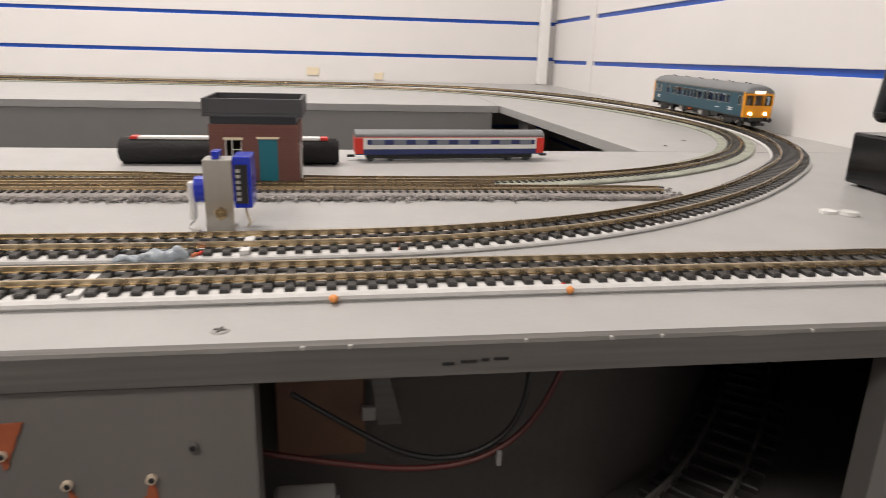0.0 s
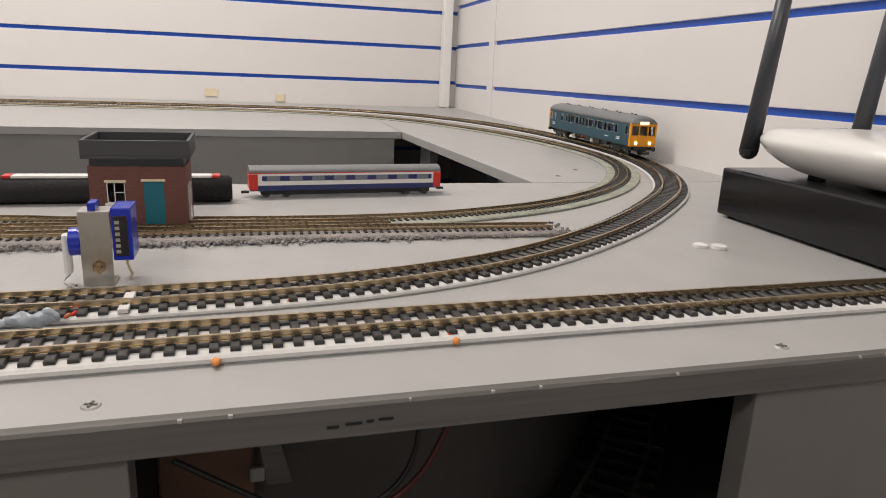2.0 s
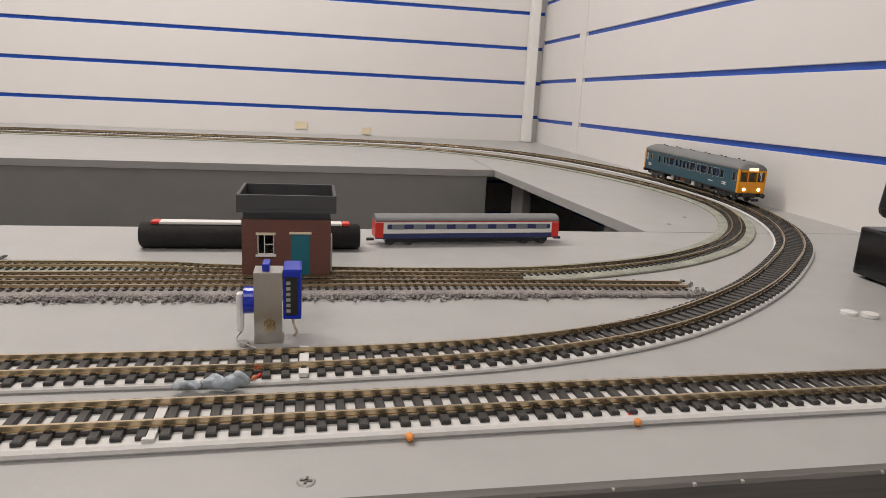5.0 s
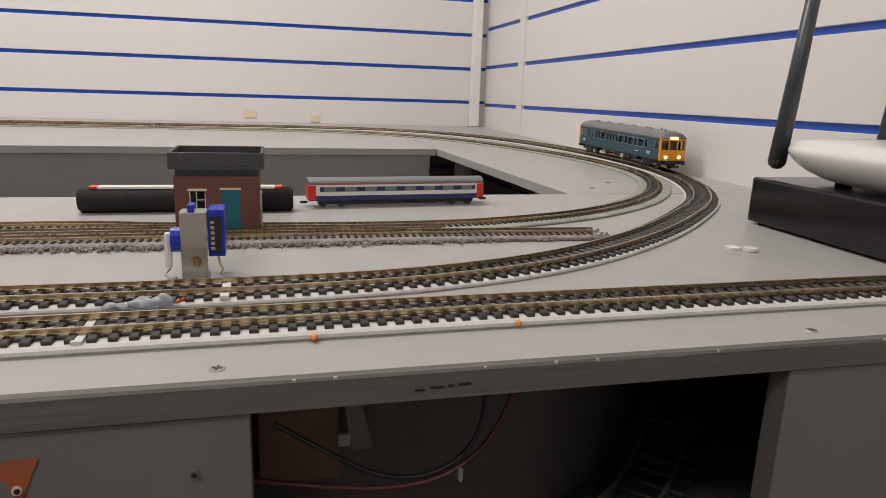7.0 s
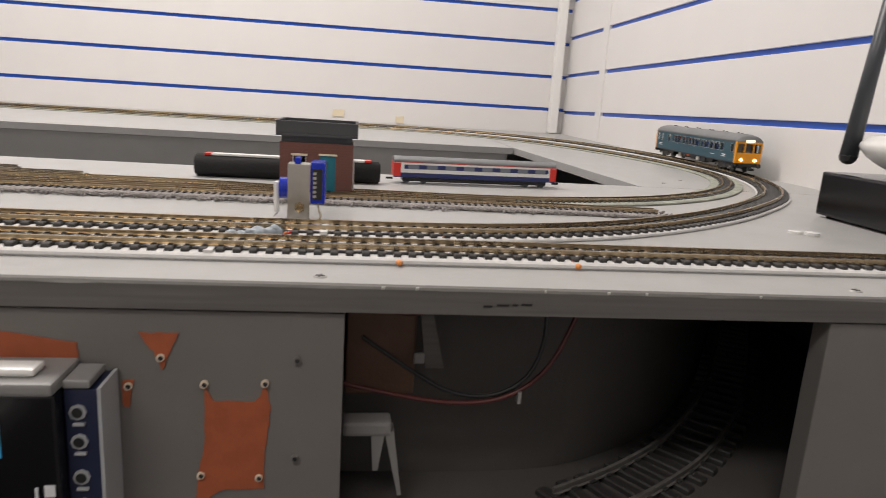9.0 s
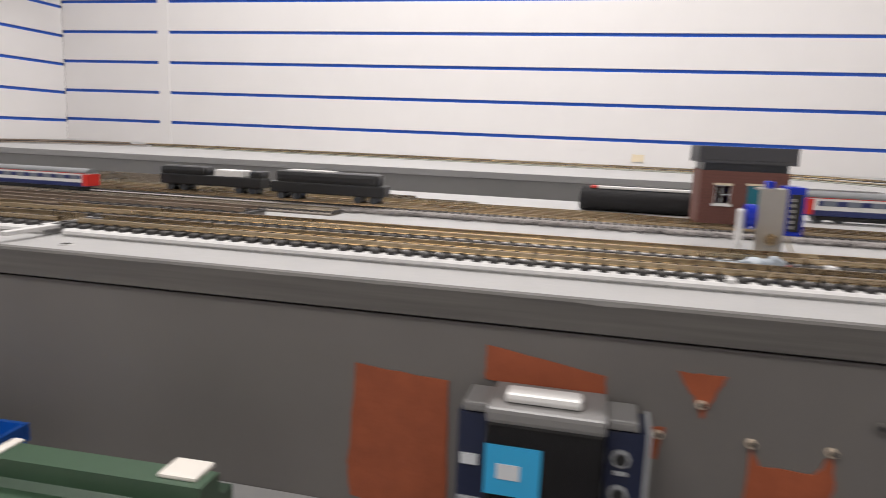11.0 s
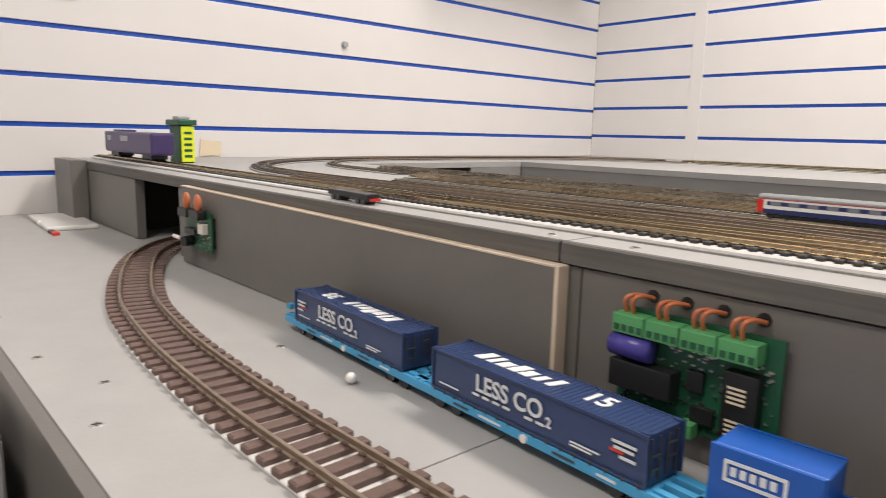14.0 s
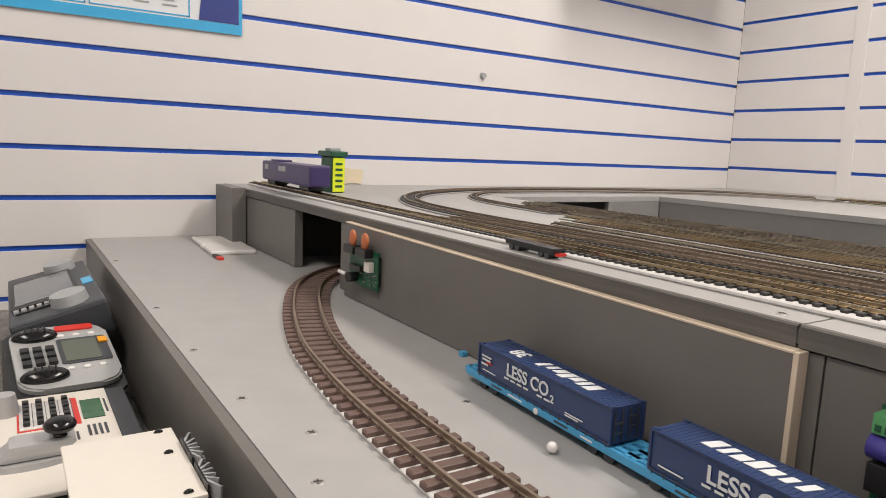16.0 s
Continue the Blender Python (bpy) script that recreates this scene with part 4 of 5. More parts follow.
S(bm, (-0.027, 0.080, 0.006), 0.003, 1.2, 0.7, 0.9, 16)
for v in bm.verts:
    v.co += Vector((0.0008 * math.sin(v.co.y * 900), 0.0013 * math.sin(v.co.x * 620), 0.0006 * math.sin(v.co.x * 900 + v.co.y * 500)))
part("blob", bm, PUTTY, gl, smooth=True)
ow = thing("point_wires", "orange and red wire ends soldered to the turnout", "wire")
for x, y, c in ((-0.0235, 0.086, COPPER), (-0.0215, 0.088, RED), (0.065, 0.092, COPPER), (0.1245, 0.041, RED)):
    tube("wire_end", [(x, y, 0.0022), (x + 0.0008, y - 0.001, 0.0038), (x + 0.0016, y + 0.0012, 0.0034)], 0.0008, c, ow)
for x, y in ((0.0365, 0.0335), (0.127, 0.0368)):
    bm = bmesh.new()
    S(bm, (x, y + 0.0006, 0.0019), 0.0019, 0.9, 1.3, 0.75, 14)
    for v in bm.verts:
        v.co += Vector((noise.noise(v.co * 900), noise.noise(v.co * 900 + Vector((5, 0, 0))), 0)) * 0.0006
    tagged(part("paint_spot", bm, SPOT, smooth=True), "orange paint spot on the white underlay edge", "paint spot", "orange paint spots")
for x, y in ((-0.053, 0.051), (-0.002, 0.1015), (-0.372, 0.05), (-0.368, 0.022)):
    bm = bmesh.new()
    B(bm, x - 0.0021, x + 0.0021, y - 0.0155, y + 0.0155, 0.0029, 0.0049, 0.0003)
    tagged(part("spare_sleeper", bm, FOAM), "white plastic sleeper bridging a rail joint", "sleeper", "white sleepers")
cl = thing("plastic_clip", "small white plastic clip lying on the deck", "clip")
bm = bmesh.new()
C(bm, (0.332, 0.163, 0.0009), (0, 0, 1), 0.0048, 0.0018, seg=18)
C(bm, (0.3415, 0.157, 0.0013), (0, 0, 1), 0.005, 0.0022, seg=18)
part("clip", bm, WHITE, cl)

# black box, router and antennas by the east wall
rb = thing("black_box", "glossy black electronics box standing on the deck", "electronics box", pose(0.4105, 0.251, 0))
bx("case", (0, 0.125, -0.23, 0, 0.002, 0.039), GLOSSBLACK, rb, "", 0.0022)
for x, y in ((0.01, -0.01), (0.11, -0.01), (0.01, -0.22), (0.11, -0.22)):
    bm = bmesh.new()
    C(bm, (x, y, 0.0012), (0, 0, 1), 0.005, 0.0024, seg=14)
    part("foot", bm, RUBBER, rb)
ro = thing("wifi_router", "white rounded wireless router on the black box", "router", pose(0.481, 0.158, 0.0392))
bm = bmesh.new()
rows = []
for z, k in ((0.002, 0.60), (0.004, 0.70), (0.009, 0.83), (0.015, 0.93), (0.020, 0.98), (0.0235, 1.0), (0.0262, 0.995), (0.030, 0.955), (0.0325, 0.88), (0.0340, 0.70), (0.0345, 0.4)):
    row = []
    for i in range(48):
        a = 2 * math.pi * i / 48
        c, q = math.cos(a), math.sin(a)
        row.append(bm.verts.new((0.068 * k * math.copysign(abs(c) ** 0.62, c), 0.094 * k * math.copysign(abs(q) ** 0.62, q), z)))
    rows.append(row)
for p, q in zip(rows, rows[1:]):
    for i in range(48):
        j = (i + 1) % 48
        bm.faces.new((p[i], p[j], q[j], q[i]))
bm.faces.new(rows[0][::-1])
bm.faces.new(rows[-1])
part("case", bm, WHITE, ro, smooth=True)
tube("seam", [(-0.04, -0.07, 0.0338), (-0.046, 0.0, 0.0338), (-0.03, 0.06, 0.0338), (0.02, 0.07, 0.0338)], 0.0004, KEYGREY, ro)
for i in range(4):
    bm = bmesh.new()
    C(bm, (0.03 * (-1) ** i, 0.04 * (-1) ** (i // 2), 0.0011), (0, 0, 1), 0.006, 0.0022, seg=14)
    part("foot", bm, RUBBER, ro)
for p, q in (((-0.053, 0.088, 0.014), (-0.046, 0.082, 0.155)), ((0.052, 0.088, 0.014), (0.058, 0.08, 0.17))):
    bm = bmesh.new()
    a, b = Vector(p), Vector(q)
    C(bm, (a + b) / 2, b - a, 0.0072, (b - a).length, 0.0052, 16)
    an = part("antenna", bm, SLATE, ro, "black rod antenna", True)
    bm = bmesh.new()
    S(bm, a, 0.0074, 1, 1, 1, 12)
    part("hinge", bm, BLACK, an)

# notes on the walls
for x, z, w, h in ((-0.03, 0.020, 0.030, 0.018), (0.127, 0.012, 0.022, 0.016)):
    nt = thing("wall_note", "torn cream paper scrap on the slat wall", "note", pose(x, 1.4985, z), "paper scraps")
    flat("paper", ragged([(-w / 2, -h / 2), (w / 2, -h / 2), (w / 2, h / 2), (-w / 2, h / 2)], 0.004, 4), TAN, nt, -0.0008)
bt = thing("wall_button", "small grey button stuck on the slat wall", "button", pose(-1.689, 0.57, 0.246))
bm = bmesh.new()
C(bm, (0.003, 0, 0), (1, 0, 0), 0.008, 0.008, 0.006, 18)
part("cap", bm, KEYGREY, bt)
nt = thing("wall_note", "torn cream paper scrap on the slat wall", "note", pose(-1.6885, 0.256, 0.018, 0, 0, 90), "paper scraps")
flat("paper", ragged([(-0.022, -0.016), (0.02, -0.014), (0.024, 0.012), (-0.018, 0.016)], 0.004, 4), TAN, nt, -0.0008)

# ---- far end of the table ----
vn = thing("purple_van", "purple model parcels van at the end of the track", "model train", pose(-1.474, 0.052, 0.0068) @ Matrix.Diagonal((0.88, 1, 1, 1)))
bx("body", (-0.125, 0.125, -0.0165, 0.0165, 0.009, 0.041), PURPLE, vn, "", 0.0035)
bx("roof_pod", (-0.085, -0.045, -0.012, 0.012, 0.0405, 0.044), PURPLE, vn, "", 0.001)
for a in (-0.095, -0.02, 0.0):
    bx("window", (a - 0.009, a + 0.009, -0.0172, -0.0163, 0.027, 0.035), KEYGREY, vn, "", 0.0005)
for cx in (-0.085, 0.085):
    bm = bmesh.new()
    B(bm, cx - 0.022, cx + 0.022, -0.012, 0.012, 0.003, 0.0095, 0.001)
    bg = part("bogie", bm, BLACK, vn)
    for wx in (cx - 0.014, cx + 0.014):
        bm = bmesh.new()
        C(bm, (wx, 0, 0.0061), (0, 1, 0), 0.006, 0.02, seg=18)
        part("wheelset", bm, SLATE, bg)
tw = thing("green_tower", "green plastic tower with bright yellow label panel", "toy tower", pose(-1.497, 0.128, 0) @ Matrix.Diagonal((0.84, 0.84, 0.88, 1)))
bx("body", (-0.026, 0.03, -0.013, 0.013, 0, 0.068), PCB, tw, "", 0.002)
bx("cap", (-0.032, 0.036, -0.018, 0.018, 0.068, 0.078), PCB, tw, "", 0.002)
bx("label_panel", (0.0305, 0.033, -0.012, 0.013, 0.002, 0.066), LIME, tw, "bright yellow label", 0.0006)
for k in range(5):
    bx("label_bar", (0.0328, 0.0334, -0.007, 0.008, 0.010 + k * 0.0105, 0.0145 + k * 0.0105), PCB, tw)
bx("top_nut", (-0.01, 0.016, -0.012, 0.012, 0.078, 0.084), KEYGREY, tw, "", 0.002)
bk = thing("flat_wagon", "small black flat wagon chassis at the deck edge", "model wagon", pose(-0.838, 0.018, 0, 0, 0, -4))
bx("frame", (-0.032, 0.032, -0.006, 0.006, 0.004, 0.0085), BLACK, bk, "", 0.0008)
bx("red_end", (0.0334, 0.036, -0.0045, 0.0045, 0.0032, 0.0052), RED, bk)
for cx in (-0.02, 0.02):
    bm = bmesh.new()
    C(bm, (cx - 0.004, 0, 0.003), (0, 1, 0), 0.003, 0.011, seg=14)
    C(bm, (cx + 0.004, 0, 0.003), (0, 1, 0), 0.003, 0.011, seg=14)
    part("wheelset", bm, SLATE, bk)


def small_wagon(m, label, hump):
    th = thing("model_wagon", label, "model wagon", m, group="black wagons on the siding")
    bm = bmesh.new()
    B(bm, -0.044, 0.044, -0.008, 0.008, 0.005, 0.013, 0.001)
    if hump:
        B(bm, -0.04, 0.04, -0.0078, 0.0078, 0.012, 0.021, 0.003)
    else:
        B(bm, -0.044, -0.004, -0.0076, 0.0076, 0.012, 0.0195, 0.003)
        B(bm, 0.034, 0.044, -0.0076, 0.0076, 0.012, 0.018, 0.002)
    part("body", bm, BLACK, th)
    bm = bmesh.new()
    if hump:
        B(bm, -0.032, 0.004, -0.005, 0.005, 0.0205, 0.0218, 0.0004)
    else:
        B(bm, 0.004, 0.028, -0.0072, 0.0072, 0.0125, 0.018, 0.001)
    part("load", bm, WHITE, th, "white load")
    for cx in (-0.03, 0.03):
        bm = bmesh.new()
        C(bm, (cx - 0.006, 0, 0.003), (0, 1, 0), 0.003, 0.013, seg=14)
        C(bm, (cx + 0.006, 0, 0.003), (0, 1, 0), 0.003, 0.013, seg=14)
        part("wheelset", bm, SLATE, th)
    return th


small_wagon(pose(-0.405, 0.2385, 0.0047, 0, 0, 0.4), "small black wagon with a white load on a siding", False)
small_wagon(pose(-0.300, 0.2215, 0.0052, 0, 0, 0.2), "small black rounded wagon with a white roof panel", True)


# ---- the lower shelf ----
def container_wagon(m, number, flipped):
    th = thing("container_wagon", "light blue flat wagon with low side frames", "model wagon", m, group="container wagons")
    bm = bmesh.new()
    for s in (-1, 1):
        B(bm, -0.084, 0.084, s * 0.0118 - 0.0012, s * 0.0118 + 0.0012, 0.0062, 0.0112, 0.0004)
    B(bm, -0.07, 0.07, -0.0106, 0.0106, 0.0075, 0.0105)
    part("side_frame", bm, CYAN, th)
    for e in (-1, 1):
        bm = bmesh.new()
        for y in (-0.008, 0, 0.008):
            B(bm, min(e * 0.07, e * 0.088), max(e * 0.07, e * 0.088), y - 0.0018, y + 0.0018, 0.0085, 0.0118, 0.0004)
        B(bm, min(e * 0.084, e * 0.088), max(e * 0.084, e * 0.088), -0.012, 0.012, 0.0065, 0.0118, 0.0005)
        part("end_platform", bm, CYAN, th)
        for wx in (e * 0.052, e * 0.066):
            bm = bmesh.new()
            for s in (-1, 1):
                C(bm, (wx, s * 0.0085, 0.0045), (0, 1, 0), 0.0045, 0.0026, seg=18)
            part("wheelset", bm, SLATE, th)
    bm = bmesh.new()
    C(bm, (0.002, -0.0134, 0.0082), (0, 1, 0), 0.0022, 0.0012, seg=14)
    part("brake_wheel", bm, PVC, th)
    bm = bmesh.new()
    B(bm, -0.0003, 0.0003, -0.0003, 0.0003, 0, 0.0032)
    B(bm, -0.0022, 0.0022, -0.0002, 0.0002, 0.0022, 0.0026)
    pin = mesh_of("stanchion", bm, SLATE)
    for k in range(17):
        ob = new("stanchion", pin)
        ob.parent, ob.location = th, (-0.066 + k * 0.00825, -0.0133, 0.0108)
    for k, (x, w) in enumerate(((-0.05, 0.012), (-0.03, 0.016), (0.02, 0.013), (0.045, 0.01))):
        bx("print_bar", (x, x + w, -0.0133, -0.0129, 0.0080, 0.0092), LETTER if k % 2 else SLATE, th)
    ct = thing("freight_container", "navy blue ribbed model freight container with white lettering", "container", m @ pose(0, 0, 0.0120), group="freight containers")
    L, W, H = 0.0685, 0.0128, 0.0225
    bx("box", (-L + 0.0003, L - 0.0003, -W + 0.0004, W - 0.0004, 0, H - 0.0001), NAVY, ct, "", 0.0004)
    bm = bmesh.new()
    for k in range(46):
        x = -L + 0.003 + k * (2 * L - 0.006) / 45
        B(bm, x - 0.0009, x + 0.0009, -W + 0.001, W - 0.001, H - 0.0006, H + 0.0001)
    part("roof_rib", bm, NAVY, ct)
    bm = bmesh.new()
    for s in (-1, 1):
        B(bm, -L, L, s * W - 0.0006, s * W + 0.0006, H - 0.0012, H + 0.0002, 0.0002)
        B(bm, -L, L, s * W - 0.0006, s * W + 0.0006, 0, 0.0012, 0.0002)
        for e in (-L, L):
            B(bm, e - 0.0007, e + 0.0007, s * W - 0.0007, s * W + 0.0007, 0, H + 0.0002, 0.0002)
    part("frame", bm, NAVY, ct)
    bm = bmesh.new()
    for k in range(4):
        B(bm, L - 0.0002, L + 0.0005, -0.0105 + k * 0.006, -0.0095 + k * 0.006, 0.002, H - 0.002)
    part("lock_rod", bm, SLATE, ct)
    for e in (-L + 0.002, L - 0.002):
        for s in (-1, 1):
            bx("corner_casting", (e - 0.0018, e + 0.0018, s * (W - 0.0014) - 0.0012, s * (W - 0.0014) + 0.0012, H + 0.0001, H + 0.0006), NAVY, ct)
    side = pose(0, -W - 0.0004, 0, 90, 0, 0)
    words("slogan", "LESS CO", 0.0125, side @ pose(-0.010, 0.0132, 0), LETTER, ct, 0.0002, 0.0002)
    words("slogan", "2", 0.0068, side @ pose(0.0168, 0.0092, 0), LETTER, ct, 0.0002, 0.0002)
    bars = [(-0.0350 + k * 0.0074, -0.0300 + k * 0.0074, 0.0066, 0.0078) for k in range(7) if k != 4]
    bars += [(a, b, z, z + 0.0007) for a, b, z in ((-0.062, -0.046, 0.0045), (0.030, 0.046, 0.0055), (0.030, 0.042, 0.0040))]
    sg_ = -1 if flipped else 1
    bars += [(min(a * sg_, b * sg_), max(a * sg_, b * sg_), z, z + 0.0012) for a, b, z in ((0.052, 0.064, 0.0145), (0.053, 0.063, 0.012), (0.056, 0.064, 0.0085))]
    for a, b, z0, z1 in bars:
        bx("print_bar", (a, b, -W - 0.0008, -W - 0.0003, z0, z1), LETTER, ct)
    for k in range(4):
        y = -0.0095 + (k % 2) * 0.0105
        bx("print_bar", (L + 0.0003, L + 0.0008, y, y + 0.006, 0.006 + k * 0.003, 0.0072 + k * 0.003), SLATE, ct)
    bx("red_mark", (0.051 if not flipped else -0.058, 0.058 if not flipped else -0.051, -W - 0.0008, -W - 0.0003, 0.0105, 0.0116), RED, ct)
    # the trade name on the roof as plain slanted bars, the fleet number as figures
    sgn = -1 if flipped else 1
    for k, (hh, ww) in enumerate(((0.0112, 0.0066), (0.0105, 0.0042), (0.0082, 0.0066), (0.0112, 0.0064), (0.0082, 0.0064), (0.0082, 0.0044), (0.0105, 0.0044))):
        bm = bmesh.new()
        x = -0.040 + k * 0.0081
        B(bm, x - ww / 2, x + ww / 2, -0.0048, -0.0048 + hh, H + 0.0001, H + 0.0006, 0.0002)
        bmesh.ops.transform(bm, matrix=Matrix(((sgn, 0.3 * sgn, 0, 0), (0, sgn, 0, 0), (0, 0, 1, 0), (0, 0, 0, 1))), verts=bm.verts)
        part("trade_name_bar", bm, LETTER, ct)
    words("fleet_number", number, 0.0155, pose(sgn * 0.034, sgn * 0.0006, H + 0.0004, 0, 0, 180 if flipped else 0), LETTER, ct, 0.0002, 0.0004)
    return th


container_wagon(pose(-0.7440, -0.0400, -0.094, 0, 0, -3.0), "38", True)
container_wagon(pose(-0.5780, -0.0480, -0.094, 0, 0, -2.6), "15", False)

# blue printed works locomotive
lc = thing("works_locomotive", "blue printed model works locomotive carrying a fan unit", "model train", pose(-0.412, -0.036, -0.094, 0, 0, 3.0) @ Matrix.Diagonal((0.95, 0.95, 0.92, 1)))
bm = bmesh.new()
pts = [(-0.083, 0.010), (-0.083, 0.0395), (-0.041, 0.0395), (-0.041, 0.024), (0.083, 0.0245), (0.083, 0.016), (0.066, 0.010)]
a = [bm.verts.new((x, -0.0135, z)) for x, z in pts]
b = [bm.verts.new((x, -0.0115, z)) for x, z in pts]
for f in (a[::-1], b):
    bm.faces.new(f)
for i in range(len(pts)):
    j = (i + 1) % len(pts)
    bm.faces.new((a[i], a[j], b[j], b[i]))
q = bmesh.ops.duplicate(bm, geom=bm.verts[:] + bm.edges[:] + bm.faces[:])
bmesh.ops.translate(bm, vec=(0, 0.025, 0), verts=[v for v in q["geom"] if isinstance(v, bmesh.types.BMVert)])
part("side_plate", bm, TOYBLUE, lc)
bx("cab", (-0.0828, -0.0405, -0.0113, 0.0113, 0.010, 0.0394), TOYBLUE, lc, "", 0.0006)
bx("deck", (-0.0404, 0.0829, -0.0113, 0.0113, 0.010, 0.0165), CUP, lc)
bx("end_plate", (0.0812, 0.083, -0.0113, 0.0113, 0.016, 0.0245), TOYBLUE, lc, "", 0.0003)
bm = bmesh.new()
for q in ((-0.077, -0.053, 0.0255, 0.0268), (-0.077, -0.053, 0.0335, 0.0348), (-0.077, -0.0757, 0.0268, 0.0335), (-0.0543, -0.053, 0.0268, 0.0335)):
    B(bm, q[0], q[1], -0.0142, -0.0134, q[2], q[3])
for k in range(5):
    B(bm, -0.0745 + k * 0.0038, -0.072 + k * 0.0038, -0.0141, -0.0134, 0.0282, 0.0322, 0.0004)
part("name_panel", bm, LETTER, lc, "pale framed maker's panel as plain bars")
for cx in (-0.054, 0.040):
    bg = bx("bogie", (cx - 0.018, cx + 0.018, -0.0072, 0.0072, 0.004, 0.0099), BLACK, lc, "", 0.0006)
    for wx in (cx - 0.010, cx + 0.010):
        for s_ in (-1, 1):
            bm = bmesh.new()
            C(bm, (wx, s_ * 0.009, 0.0055), (0, 1, 0), 0.0055, 0.003, seg=18)
            part("wheel", bm, SLATE, bg)
bx("motor", (-0.036, -0.026, -0.007, 0.007, 0.0165, 0.028), STEEL, lc, "", 0.001)
fn = new("fan_unit")
fn.parent, fn.matrix_basis = lc, pose(0.014, 0.001, 0.0265, 0, 14, 14) @ Matrix.Scale(0.92, 4)
bx("housing", (-0.015, 0.013, -0.0105, 0.0105, -0.012, 0.008), BLACK, fn, "black fan housing", 0.001)
bx("top_plate", (-0.015, 0.013, -0.0105, 0.0105, 0.0082, 0.0098), KEYGREY, fn, "grey top plate", 0.0004)
bm = bmesh.new()
C(bm, (-0.007, -0.001, 0.0098), (0, 0, 1), 0.0056, 0.0008, seg=22)
part("port", bm, RUBBER, fn)
bm = bmesh.new()
C(bm, (0.040, -0.003, 0.027), (0, 0, 1), 0.0056, 0.022, 0.0072, 26)
for f in [f for f in bm.faces if f.normal.z > 0.9 and f.calc_center_median().z > 0.035]:
    bmesh.ops.inset_individual(bm, faces=[f], thickness=0.0012)
    bmesh.ops.translate(bm, vec=(0, 0, -0.012), verts=f.verts)
part("cup", bm, CUP, lc, "bright blue funnel cup")
bm = bmesh.new()
S(bm, (0.06, 0, 0.0185), 0.013, 1.4, 0.85, 0.6, 14)
part("plastic_bag", bm, glass("clear_bag", (0.75, 0.85, 0.95)), lc, "clear plastic bag")
bx("red_dot", (0.048, 0.0515, -0.009, -0.006, 0.0165, 0.0185), RED, lc)

gr = thing("green_locomotive", "dark green model diesel shell with cream ends on the shelf", "model train", pose(-0.266, -0.057, -0.094, 0, 0, 2) @ Matrix.Diagonal((0.9, 0.9, 0.92, 1)))
bm = bmesh.new()
B(bm, -0.048, 0.046, -0.0165, 0.0165, 0.008, 0.036)
bmesh.ops.bevel(bm, geom=[e for e in bm.edges if abs(e.verts[0].co.x - e.verts[1].co.x) > 0.05 and e.verts[0].co.z > 0.03], offset=0.010, segments=5, affect="EDGES")
part("body", bm, LOCOG, gr)
bx("cream_nose", (-0.054, -0.0482, -0.014, 0.014, 0.010, 0.030), CREAM, gr, "", 0.002)
bx("cream_panel", (0.026, 0.042, -0.003, 0.011, 0.0355, 0.0375), CREAM, gr, "", 0.001)
bx("cream_panel", (-0.047, -0.042, -0.009, 0.009, 0.0355, 0.0368), CREAM, gr, "", 0.001)
bx("chassis", (-0.05, 0.048, -0.013, 0.013, 0.0005, 0.0078), BLACK, gr, "", 0.001)

# large green controller board
bp = thing("servo_controller", "green circuit board with orange wired terminals on the fascia", "circuit board", pose(-0.563, -0.0065, -0.078))
bx("board", (0, 0.079, 0, 0.0018, 0, 0.0525), PCB, bp)
for k in range(4):
    t = bx("terminal_block", (0.001 + k * 0.0178, 0.018 + k * 0.0178, -0.0098, -0.0002, 0.041, 0.0505), TERMG, bp, "green screw terminal", 0.0006)
    bm = bmesh.new()
    for j in range(4):
        B(bm, 0.0025 + k * 0.0178 + j * 0.0041, 0.005 + k * 0.0178 + j * 0.0041, -0.0104, -0.0096, 0.0425, 0.0455)
    part("slot", bm, PCB, t)
    for j in (0.0055, 0.0095):
        x = k * 0.0178 + j
        tube("wire", [(x, -0.004, 0.05), (x - 0.0005, -0.008, 0.057), (x + 0.003, -0.004, 0.0605), (x + 0.0055, 0.0035, 0.058)], 0.0011, COPPER, bp, "orange wire" if j < 0.005 else "")
    bm = bmesh.new()
    C(bm, (k * 0.0178 + 0.0135, 0.0052, 0.0585), (0, 1, 0), 0.0032, 0.0008, seg=14)
    part("grommet_hole", bm, BLACK, bp)
bm = bmesh.new()
C(bm, (0.011, -0.0065, 0.0345), (1, 0, 0), 0.0058, 0.021, seg=22)
part("capacitor", bm, CAPB, bp, "violet capacitor", True)
for x0_, x1_, z0_, z1_, h in ((0.001, 0.034, 0.014, 0.0275, 0.010), (0.057, 0.072, 0.004, 0.036, 0.007), (0.038, 0.046, 0.02, 0.03, 0.003), (0.041, 0.052, 0.006, 0.014, 0.003)):
    bx("chip", (x0_, x1_, -h, -0.0002, z0_, z1_), BLACK, bp, "", 0.0005)
for x0_, z0_ in ((0.0595, 0.007), (0.0595, 0.022)):
    bm = bmesh.new()
    for k in range(4):
        B(bm, x0_, x0_ + 0.008, -0.0075, -0.0071, z0_ + k * 0.0022, z0_ + 0.001 + k * 0.0022)
    part("pin_row", bm, TAN, bp)
bm = bmesh.new()
for k in range(150):
    x, z = random.uniform(0.002, 0.076), random.uniform(0.002, 0.039)
    B(bm, x, x + random.uniform(0.0008, 0.0022), -0.0013, -0.0001, z, z + random.uniform(0.0006, 0.0012))
tagged(part("solder_joints", bm, STEEL, bp), kind="stuff")
